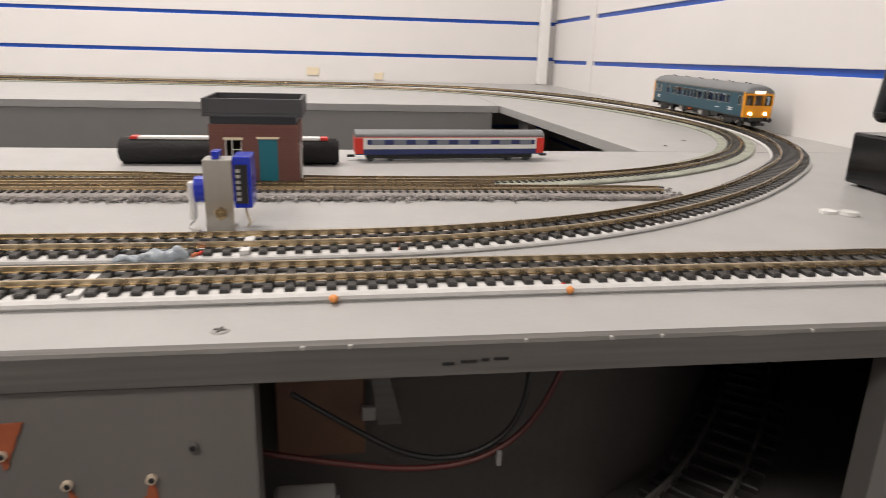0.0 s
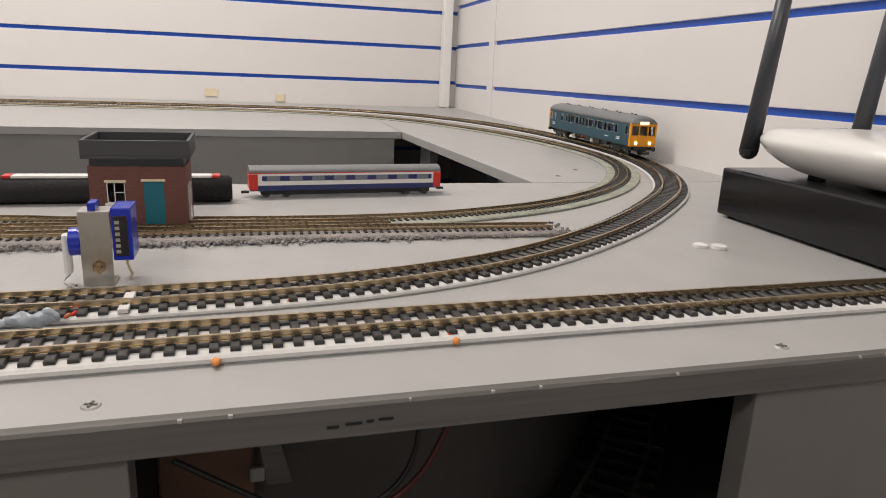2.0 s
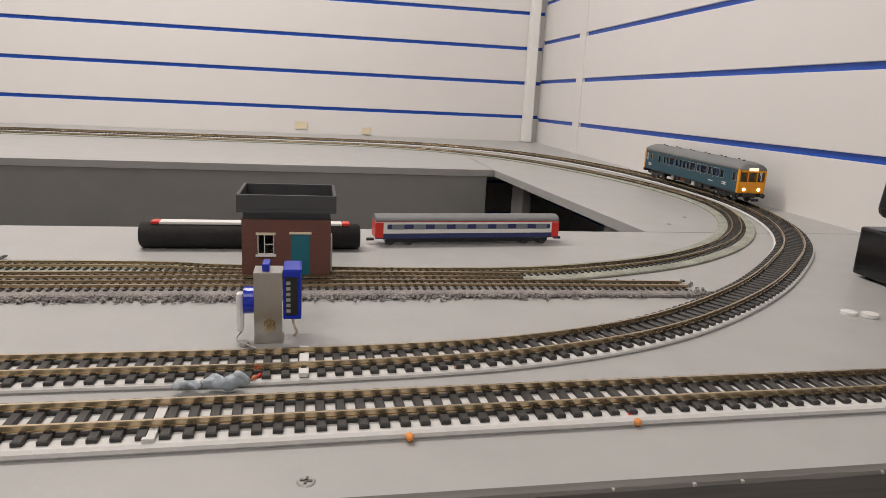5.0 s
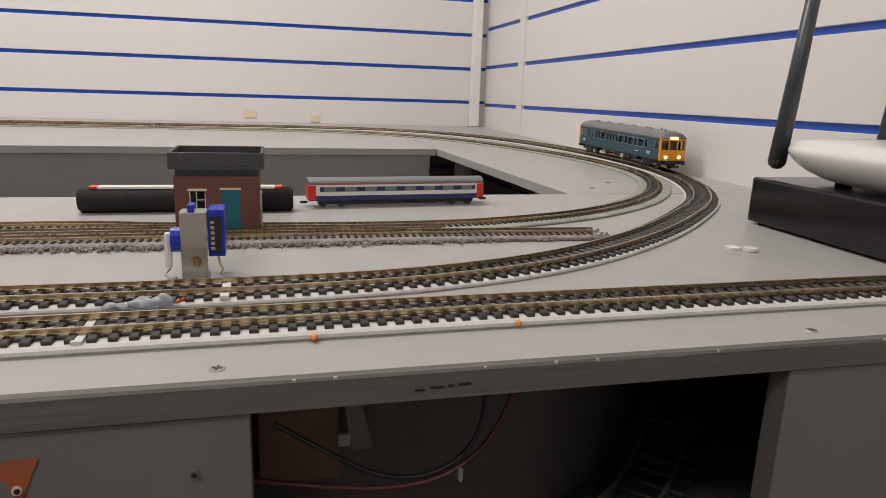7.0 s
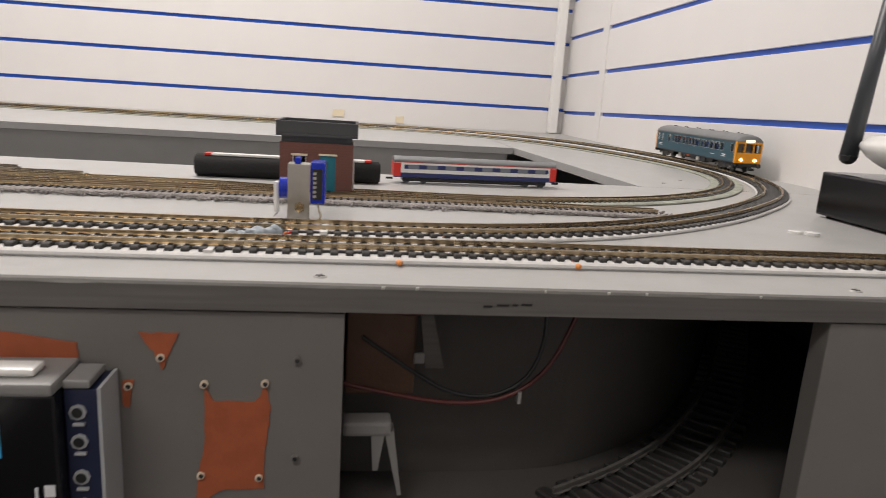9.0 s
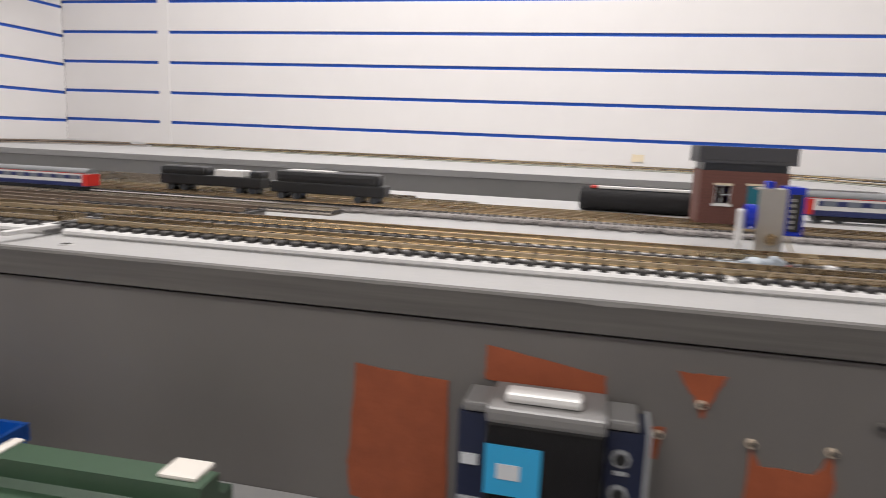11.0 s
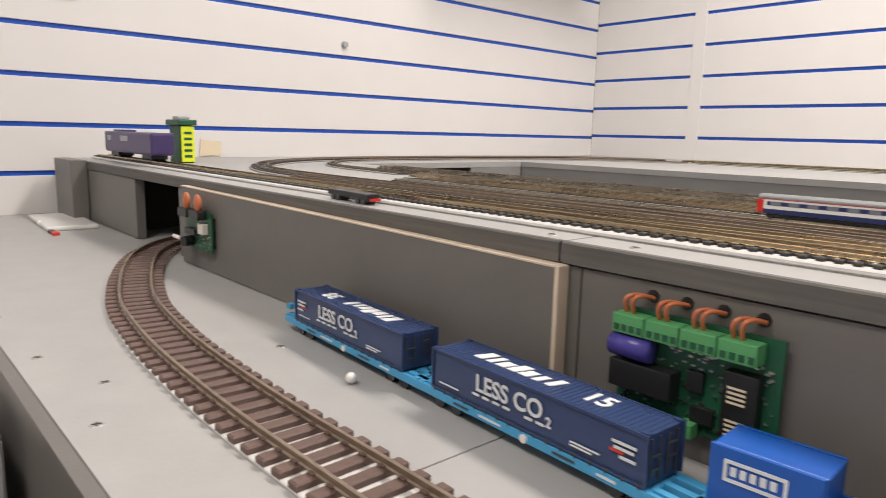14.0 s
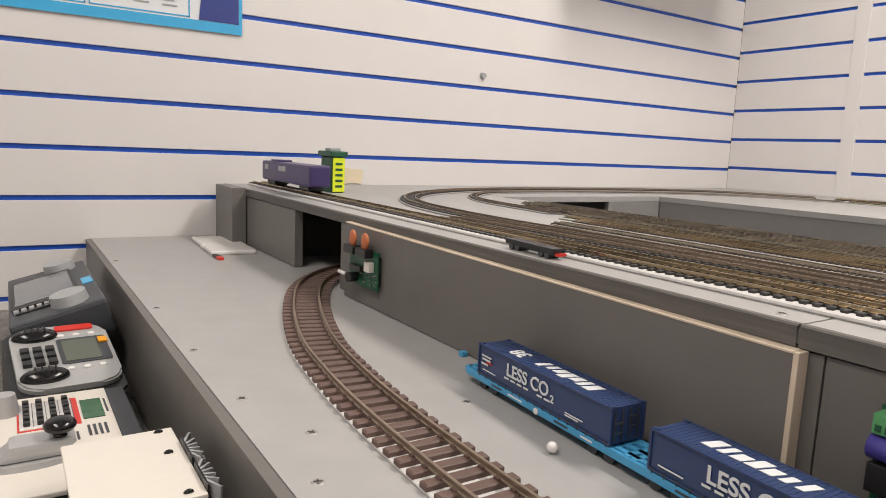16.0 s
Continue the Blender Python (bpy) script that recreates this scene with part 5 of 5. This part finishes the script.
bx("green_plug", (0.038, 0.045, -0.008, -0.0002, -0.001, 0.006), TERMG, bp, "", 0.0006)

sp = thing("point_controller", "small green circuit board with two orange wire loops", "circuit board", pose(-1.110, -0.0160, -0.071) @ Matrix.Diagonal((0.93, 1, 1, 1)))
bx("board", (0, 0.073, 0, 0.0018, 0, 0.041), PCB, sp)
bx("standoff", (0.004, 0.069, 0.002, 0.0055, 0.005, 0.036), BLACK, sp)
for x in (0.016, 0.048):
    bx("terminal_block", (x - 0.013, x + 0.013, -0.010, -0.0002, 0.034, 0.043), BLACK, sp, "", 0.0008)
    bm = bmesh.new()
    S(bm, (x, -0.004, 0.050), 0.010, 0.75, 0.35, 1.0, 14)
    part("wire_loop", bm, COPPER, sp, "orange wire loop", True)
bx("chip", (0.012, 0.04, -0.006, -0.0002, 0.016, 0.022), BLACK, sp)
bx("connector", (0.05, 0.064, -0.006, -0.0002, 0.019, 0.030), CREAM, sp, "", 0.0006)
bm = bmesh.new()
C(bm, (0.02, -0.006, 0.008), (0.3, -1, 0), 0.0055, 0.011, seg=16)
part("knob", bm, BLACK, sp)
bm = bmesh.new()
C(bm, (0.009, -0.013, 0.0115), (-1, -0.4, 0.2), 0.0022, 0.011, seg=12)
part("switch_lever", bm, PVC, sp)
bm = bmesh.new()
for k in range(30):
    x, z = random.uniform(0.03, 0.07), random.uniform(0.002, 0.018)
    B(bm, x, x + 0.002, -0.0012, -0.0001, z, z + 0.0012)
tagged(part("solder_joints", bm, STEEL, sp), kind="stuff")

# command station hung on the fascia
cs = thing("command_station", "black command station with blue label hung on the fascia", "controller", pose(-0.1155, -0.0012, -0.128))
bx("case", (-0.0215, 0.0185, -0.026, -0.0005, 0, 0.089), GLOSSBLACK, cs, "", 0.0012)
bm = bmesh.new()
B(bm, -0.0215, 0.0185, -0.028, -0.0005, 0.0892, 0.0945, 0.0015)
B(bm, -0.031, -0.0217, -0.02, -0.002, 0.089, 0.0925, 0.001)
B(bm, 0.0187, 0.029, -0.02, -0.002, 0.089, 0.0925, 0.001)
part("top_bracket", bm, CLIPGREY, cs, "grey clip bracket")
bx("tube_strip", (-0.016, 0.01, -0.022, -0.012, 0.0946, 0.098), WHITE, cs, "white connector strip", 0.0015)
bx("brand_label", (-0.0212, -0.002, -0.0266, -0.0259, 0.063, 0.081), POSTB, cs, "plain blue label")
bx("label_bar", (-0.017, -0.009, -0.0269, -0.0265, 0.069, 0.0745), LETTER, cs)
for s, a, b in ((-1, -0.0325, -0.0218), (1, 0.0188, 0.0330)):
    t = bx("terminal_card", (a, b, -0.019, -0.0005, 0.002, 0.0885), CARDN, cs, "navy terminal card", 0.0006)
    if s < 0:
        bx("card_label", (a + 0.0015, b - 0.003, -0.0197, -0.0189, 0.069, 0.073), LETTER, t)
        for k in range(8):
            bx("louvre", (a + 0.001, b - 0.001, -0.0205, -0.0189, 0.008 + k * 0.0066, 0.0105 + k * 0.0066), KEYGREY, t, "", 0.0004)
        continue
    bx("card_edge", (b - 0.0012, b + 0.0002, -0.0205, -0.0005, 0.002, 0.0895), KEYGREY, t, "grey card edge")
    for k in range(6):
        zc = 0.012 + k * 0.0128 + (0.003 if k > 3 else 0)
        bm = bmesh.new()
        C(bm, ((a + b) / 2 - 0.002, -0.0195, zc), (0, 1, 0), 0.0033, 0.0012, seg=8)
        tm = part("screw_terminal", bm, KEYGREY, t)
        bm = bmesh.new()
        C(bm, ((a + b) / 2 - 0.002, -0.0202, zc), (0, 1, 0), 0.0021, 0.0008, seg=12)
        part("screw_recess", bm, BLACK, tm)
        bx("contact", ((a + b) / 2 - 0.004, (a + b) / 2 + 0.0005, -0.0204, -0.0189, zc - 0.0058, zc - 0.0046), KEYGREY, t, "", 0.0003)
bm = bmesh.new()
for x, z, w in ((0.009, 0.045, 0.0012), (0.009, 0.038, 0.0012), (0.0125, 0.046, 0.004), (0.0125, 0.036, 0.004)):
    B(bm, x, x + w, -0.0264, -0.0259, z, z + 0.005)
part("print_bar", bm, LETTER, cs)

# loose bits on the shelf
bl = thing("white_ball", "small white ball lying on the shelf", "ball")
bm = bmesh.new()
S(bm, (-0.704, -0.0735, -0.0904), 0.0035, seg=18)
part("ball", bm, WHITE, bl, smooth=True)
bb = thing("blue_clip", "tiny blue clip at the foot of the fascia", "clip")
bx("clip", (-0.885, -0.879, -0.018, -0.0125, -0.094, -0.0895), CYAN, bb, "", 0.0008)
pd = thing("white_pad", "flat white plastic pad with small connectors", "pad", pose(-1.54, -0.044, -0.094, 0, 0, -3))
bx("pad", (-0.085, 0.085, -0.034, 0.034, 0, 0.0065), WHITE, pd, "", 0.0025)
tg = thing("plug_pair", "red and black plug lying by the pad", "plug", pose(-1.43, -0.083, -0.094))
bx("red_plug", (0, 0.018, 0, 0.008, 0, 0.004), RED, tg, "", 0.0008)
bx("black_plug", (-0.02, -0.001, 0, 0.008, 0, 0.004), BLACK, tg, "", 0.0008)

# ---- control desk below the shelf ----
dk = thing("control_desk", "low speckled grey desk top in front of the shelf", "desk")
bx("top", (-1.688, -0.45, -0.75, -0.2305, -0.225, -0.205), CARPET, dk)
bx("leg", (-1.66, -1.6, -0.7, -0.64, -0.949, -0.226), DARK, dk)
bx("leg", (-0.55, -0.49, -0.7, -0.64, -0.949, -0.226), DARK, dk)

ts = thing("tablet_station", "slate touchscreen control station with two silver dials", "controller", pose(-1.328, -0.283, -0.146, 15, 0, 0) @ Matrix.Diagonal((0.84, 0.42, 0.8, 1)))
bx("body", (-0.19, 0.12, -0.12, 0.105, 0, 0.05), SLATE, ts, "", 0.006)
bx("stand", (-0.15, 0.08, -0.10, 0.05, -0.056, -0.0004), BLACK, ts, "black stand", 0.003)
bx("bezel", (-0.13, 0.05, -0.11, 0.055, 0.0502, 0.054), BLACK, ts, "", 0.002)
bx("screen", (-0.115, 0.035, -0.10, 0.045, 0.0538, 0.0548), LCD, ts)
for x, y in ((-0.155, 0.03), (0.082, 0.025)):
    bm = bmesh.new()
    C(bm, (x, y, 0.057), (0, 0, 1), 0.046, 0.014, 0.043, 36)
    for v in bm.verts:
        v.co.x = x + (v.co.x - x) * 0.6
    part("dial", bm, KEYGREY, ts, "silver dial")
bx("label_plate", (-0.04, 0.0, 0.07, 0.098, 0.0502, 0.0515), POSTB, ts)
for k in range(6):
    bx("key", (0.055, 0.066, -0.105 + k * 0.018, -0.093 + k * 0.018, 0.0502, 0.0545), KEYGREY, ts, "", 0.0008)
bx("slot_row", (0.068, 0.072, -0.10, 0.04, 0.0502, 0.052), BLACK, ts)

def slab(name, ring, z0, z1, material, parent, label="", bev=0.0):
    """A flat plate with the outline ring between two heights."""
    bm = bmesh.new()
    lo, hi = [bm.verts.new((x, y, z0)) for x, y in ring], [bm.verts.new((x, y, z1)) for x, y in ring]
    bm.faces.new(lo[::-1])
    top = bm.faces.new(hi)
    for k in range(len(ring)):
        j = (k + 1) % len(ring)
        bm.faces.new((lo[k], lo[j], hi[j], hi[k]))
    if bev:
        bmesh.ops.bevel(bm, geom=list(top.edges), offset=bev, segments=2, affect="EDGES")
    return part(name, bm, material, parent, label)


def rounded(x0, x1, y0, y1, r, n=5):
    out = []
    for cx, cy, a0 in ((x1 - r, y1 - r, 0), (x0 + r, y1 - r, 90), (x0 + r, y0 + r, 180), (x1 - r, y0 + r, 270)):
        out += [(cx + r * math.cos(radians(a0 + 90 * k / n)), cy + r * math.sin(radians(a0 + 90 * k / n))) for k in range(n + 1)]
    return out


SILVER = mat("silver_painted_plastic", (0.46, 0.46, 0.46), 0.33, 0.35, vary=0.05)
hs = thing("throttle_handset", "silver-faced black throttle handset with keypad and display", "controller", pose(-1.170, -0.294, -0.194, 0, 13, 4) @ Matrix.Scale(0.92, 4))
slab("base", rounded(-0.072, 0.078, -0.056, 0.045, 0.012), 0, 0.060, BLACK, hs, "", 0.003)
slab("face", rounded(-0.068, 0.062, -0.050, 0.044, 0.022, 7), 0.0602, 0.0665, SILVER, hs, "silver face plate", 0.002)
slab("red_bar", rounded(-0.064, -0.053, -0.006, 0.032, 0.003), 0.0666, 0.0685, RED, hs, "red bar")
dp = slab("display_frame", rounded(-0.034, 0.020, -0.008, 0.040, 0.003), 0.0666, 0.0676, SLATE, hs)
bx("display", (-0.029, 0.016, -0.004, 0.030, 0.0676, 0.0682), mat("grey_green_display", (0.10, 0.11, 0.085), 0.25), dp)
bx("orange_key", (-0.027, -0.016, 0.0315, 0.041, 0.0677, 0.0700), YELLOW, dp, "orange key", 0.0008)
for x, y in ((-0.046, -0.026), (0.040, -0.026)):
    bm = bmesh.new()
    S(bm, (x, y, 0.0675), 0.024, 0.52, 0.92, 0.36, 26)
    rk = part("rocker", bm, GLOSSBLACK, hs, "ribbed black rocker", True)
    for k in range(4):
        bx("rib", (x - 0.006, x + 0.006, y - 0.009 + k * 0.006, y - 0.0075 + k * 0.006, 0.0745, 0.0765), RUBBER, rk, "", 0.0005)
for i in range(3):
    for j in range(3):
        bx("key", (-0.018 + i * 0.0135, -0.0085 + i * 0.0135, -0.043 + j * 0.0115, -0.0345 + j * 0.0115, 0.0667, 0.0712), BLACK, hs, "", 0.0012)
for i in range(3):
    for x in (-0.042, 0.030):
        bm = bmesh.new()
        S(bm, (x, -0.002 + i * 0.015, 0.0668), 0.004, 0.7, 1.1, 0.6, 14)
        part("white_key", bm, WHITE, hs, smooth=True)
tube("cable", [(-0.03, 0.045, 0.045), (-0.03, 0.0505, 0.047), (-0.018, 0.0515, 0.038), (0.0, 0.0515, 0.004)], 0.0034, BLACK, hs, "black lead")
tube("red_wire", [(0.05, 0.0455, 0.030), (0.05, 0.0520, 0.026), (0.03, 0.0525, 0.006)], 0.0016, RED, hs)

kc = thing("keypad_controller", "white controller with keypad, green screen and silver lever", "controller", pose(-1.0, -0.32, -0.2047))
bx("body", (-0.093, 0.10, -0.10, 0.066, 0, 0.0505), BLACK, kc, "", 0.003)
bx("face", (-0.091, 0.099, -0.098, 0.0505, 0.0507, 0.0545), CREAM, kc, "cream face plate", 0.001)
bx("side_rail", (-0.091, 0.099, 0.0508, 0.066, 0.0507, 0.0535), SLATE, kc, "slate side rail", 0.001)
bx("green_screen", (-0.064, -0.020, 0.028, 0.044, 0.0546, 0.0553), GREENLCD, kc)
bx("key_frame", (-0.074, -0.012, -0.018, 0.026, 0.0545, 0.0549), RED, kc)
kf = bx("key_field", (-0.072, -0.014, -0.0165, 0.0215, 0.0549, 0.0555), WHITE, kc)
for i in range(3):
    for j in range(4):
        x, y = -0.0645 + i * 0.0185, -0.0115 + j * 0.0095
        bx("key", (x - 0.006, x + 0.0005, y - 0.0024, y + 0.0024, 0.0556, 0.0600), BLACK, kf, "", 0.0008)
        bx("key", (x + 0.0015, x + 0.008, y - 0.0024, y + 0.0024, 0.0556, 0.0588), BLACK, kf, "", 0.0008)
        bx("key_line", (x - 0.008, x + 0.009, y + 0.0042, y + 0.0047, 0.0556, 0.0559), SLATE, kf)
bm = bmesh.new()
C(bm, (0.044, -0.012, 0.0565), (0, 0, 1), 0.032, 0.004, 0.030, 36)
for v in bm.verts:
    v.co.x = 0.044 + (v.co.x - 0.044) * 0.5
lv = part("lever_base", bm, SILVER, kc, "silver lever base")
bm = bmesh.new()
q = B(bm, 0.030, 0.054, -0.030, 0.012, 0.0585, 0.071, 0.004)
for v in bm.verts:
    if v.co.z > 0.065:
        v.co.y += 0.006
part("lever_arm", bm, SILVER, lv, "silver lever arm")
bm = bmesh.new()
C(bm, (0.046, 0.008, 0.072), (0, 0, 1), 0.005, 0.012, 0.0042, 18)
S(bm, (0.046, 0.008, 0.079), 0.0108, 1.0, 1.0, 0.55, 24)
part("lever_knob", bm, GLOSSBLACK, lv, "glossy black lever knob", True)
bm = bmesh.new()
C(bm, (-0.058, -0.026, 0.063), (0, 0, 1), 0.011, 0.017, 0.008, 22)
part("small_dial", bm, SILVER, kc, "silver dial")
for x0, x1, y0, y1, n in ((0.004, 0.020, 0.014, 0.024, 3), (-0.006, 0.016, 0.029, 0.045, 4), (-0.062, -0.030, 0.046, 0.049, 1)):
    for k in range(n):
        ya = y0 + k * (y1 - y0) / n
        bx("print_bar", (x0, x1, ya, ya + (y1 - y0) / n * 0.5, 0.0546, 0.0550), SLATE, kc)

pw = thing("power_unit", "cream-topped black power unit with finned heat sinks", "power supply", pose(-0.849, -0.290, -0.2045) @ Matrix.Diagonal((0.41, 0.86, 1, 1)))
bx("case", (-0.115, 0.13, -0.026, 0.046, 0, 0.083), BLACK, pw, "", 0.002)
bx("lid", (-0.118, 0.133, -0.029, 0.049, 0.0832, 0.0862), CREAM, pw, "cream enamel lid", 0.001)
for x, y in ((-0.105, 0.038), (-0.02, 0.038), (0.118, 0.038)):
    bm = bmesh.new()
    S(bm, (x, y, 0.0865), 0.0035, 1, 1, 0.6, 14)
    part("screw", bm, GLOSSBLACK, pw, smooth=True)
for cx in (-0.01, 0.085):
    hk = bx("heat_sink", (cx - 0.040, cx + 0.040, 0.0492, 0.0505, 0.005, 0.090), BLACK, pw, "black finned heat sink")
    for k in range(6):
        bm = bmesh.new()
        ang = radians(-62 + k * 25)
        B(bm, -0.0009, 0.0009, 0, 0.0085 / max(math.cos(ang), 0.55), 0.005, 0.090)
        bmesh.ops.rotate(bm, verts=bm.verts, matrix=Matrix.Rotation(-ang, 3, "Z"))
        bmesh.ops.scale(bm, vec=(2.4, 1, 1), verts=bm.verts)
        bmesh.ops.translate(bm, verts=bm.verts, vec=(cx + (k - 2.5) * 0.008, 0.0497, 0))
        part("fin", bm, KEYGREY, hk)
tube("red_lead", [(-0.118, 0.04, 0.06), (-0.135, 0.051, 0.07), (-0.12, 0.053, 0.05)], 0.0025, RED, pw)

# poster and wall cabinet
po = thing("wall_poster", "glossy product poster with blue border on the slat wall", "poster", pose(-1.6885, 0.031, 0.266, 0, 0, 90))
bx("sheet", (-0.9, 0, -0.002, -0.0005, 0, 0.5), PAPER, po)
bx("border", (-0.9, 0, -0.003, -0.0021, 0, 0.017), POSTB, po, "light blue border")
bx("border", (-0.006, 0, -0.0032, -0.0021, 0.0, 0.5), POSTB, po)
bm = bmesh.new()
vs = [bm.verts.new((x, y, z)) for y in (-0.0036, -0.0022) for x, z in ((-0.075, 0.018), (-0.007, 0.018), (-0.007, 0.2), (-0.055, 0.2))]
for f in ((0, 1, 2, 3), (7, 6, 5, 4), (0, 4, 5, 1), (1, 5, 6, 2), (2, 6, 7, 3), (3, 7, 4, 0)):
    bm.faces.new([vs[k] for k in f])
part("navy_corner", bm, POSTN, po, "navy picture corner")
bm = bmesh.new()
C(bm, (-0.07, -0.0042, 0.082), (0, 1, 0), 0.02, 0.001, seg=24)
bmesh.ops.scale(bm, vec=(1, 1, 0.6), verts=bm.verts, space=Matrix.Translation((0, 0, -0.082)))
part("yellow_flash", bm, mat("flash_yellow", (0.85, 0.55, 0.02), 0.4), po)
for x0_, x1_ in ((-0.42, -0.25), (-0.245, -0.09), (-0.6, -0.43)):
    bm = bmesh.new()
    for q in ((x0_, x1_, 0.02, 0.022), (x0_, x0_ + 0.002, 0.02, 0.15), (x1_ - 0.002, x1_, 0.02, 0.15)):
        B(bm, q[0], q[1], -0.003, -0.0021, q[2], q[3])
    part("panel_line", bm, POSTB, po)
    bm = bmesh.new()
    for k in range(3):
        xx = x0_ + 0.02 + k * 0.045
        q = B(bm, xx, xx + 0.035, -0.003, -0.0021, 0.075 - k * 0.012, 0.083 - k * 0.012)
        bmesh.ops.rotate(bm, verts=q["verts"], cent=(xx, 0, 0.08), matrix=Matrix.Rotation(radians(-14), 3, "Y"))
        B(bm, xx, xx + 0.025, -0.003, -0.0021, 0.034, 0.0365)
        B(bm, xx, xx + 0.02, -0.003, -0.0021, 0.042, 0.0445)
    part("picture", bm, KEYGREY, po)
wc = thing("wall_cabinet", "white cabinet hung high on the slat wall", "cabinet", pose(-1.688, 0.78, 0.56))
bx("body", (0, 0.22, 0, 0.5, 0, 0.4), WHITE, wc, "", 0.006)
bx("door_line", (0.2205, 0.222, 0.02, 0.48, 0.02, 0.38), PVC, wc, "", 0.001)
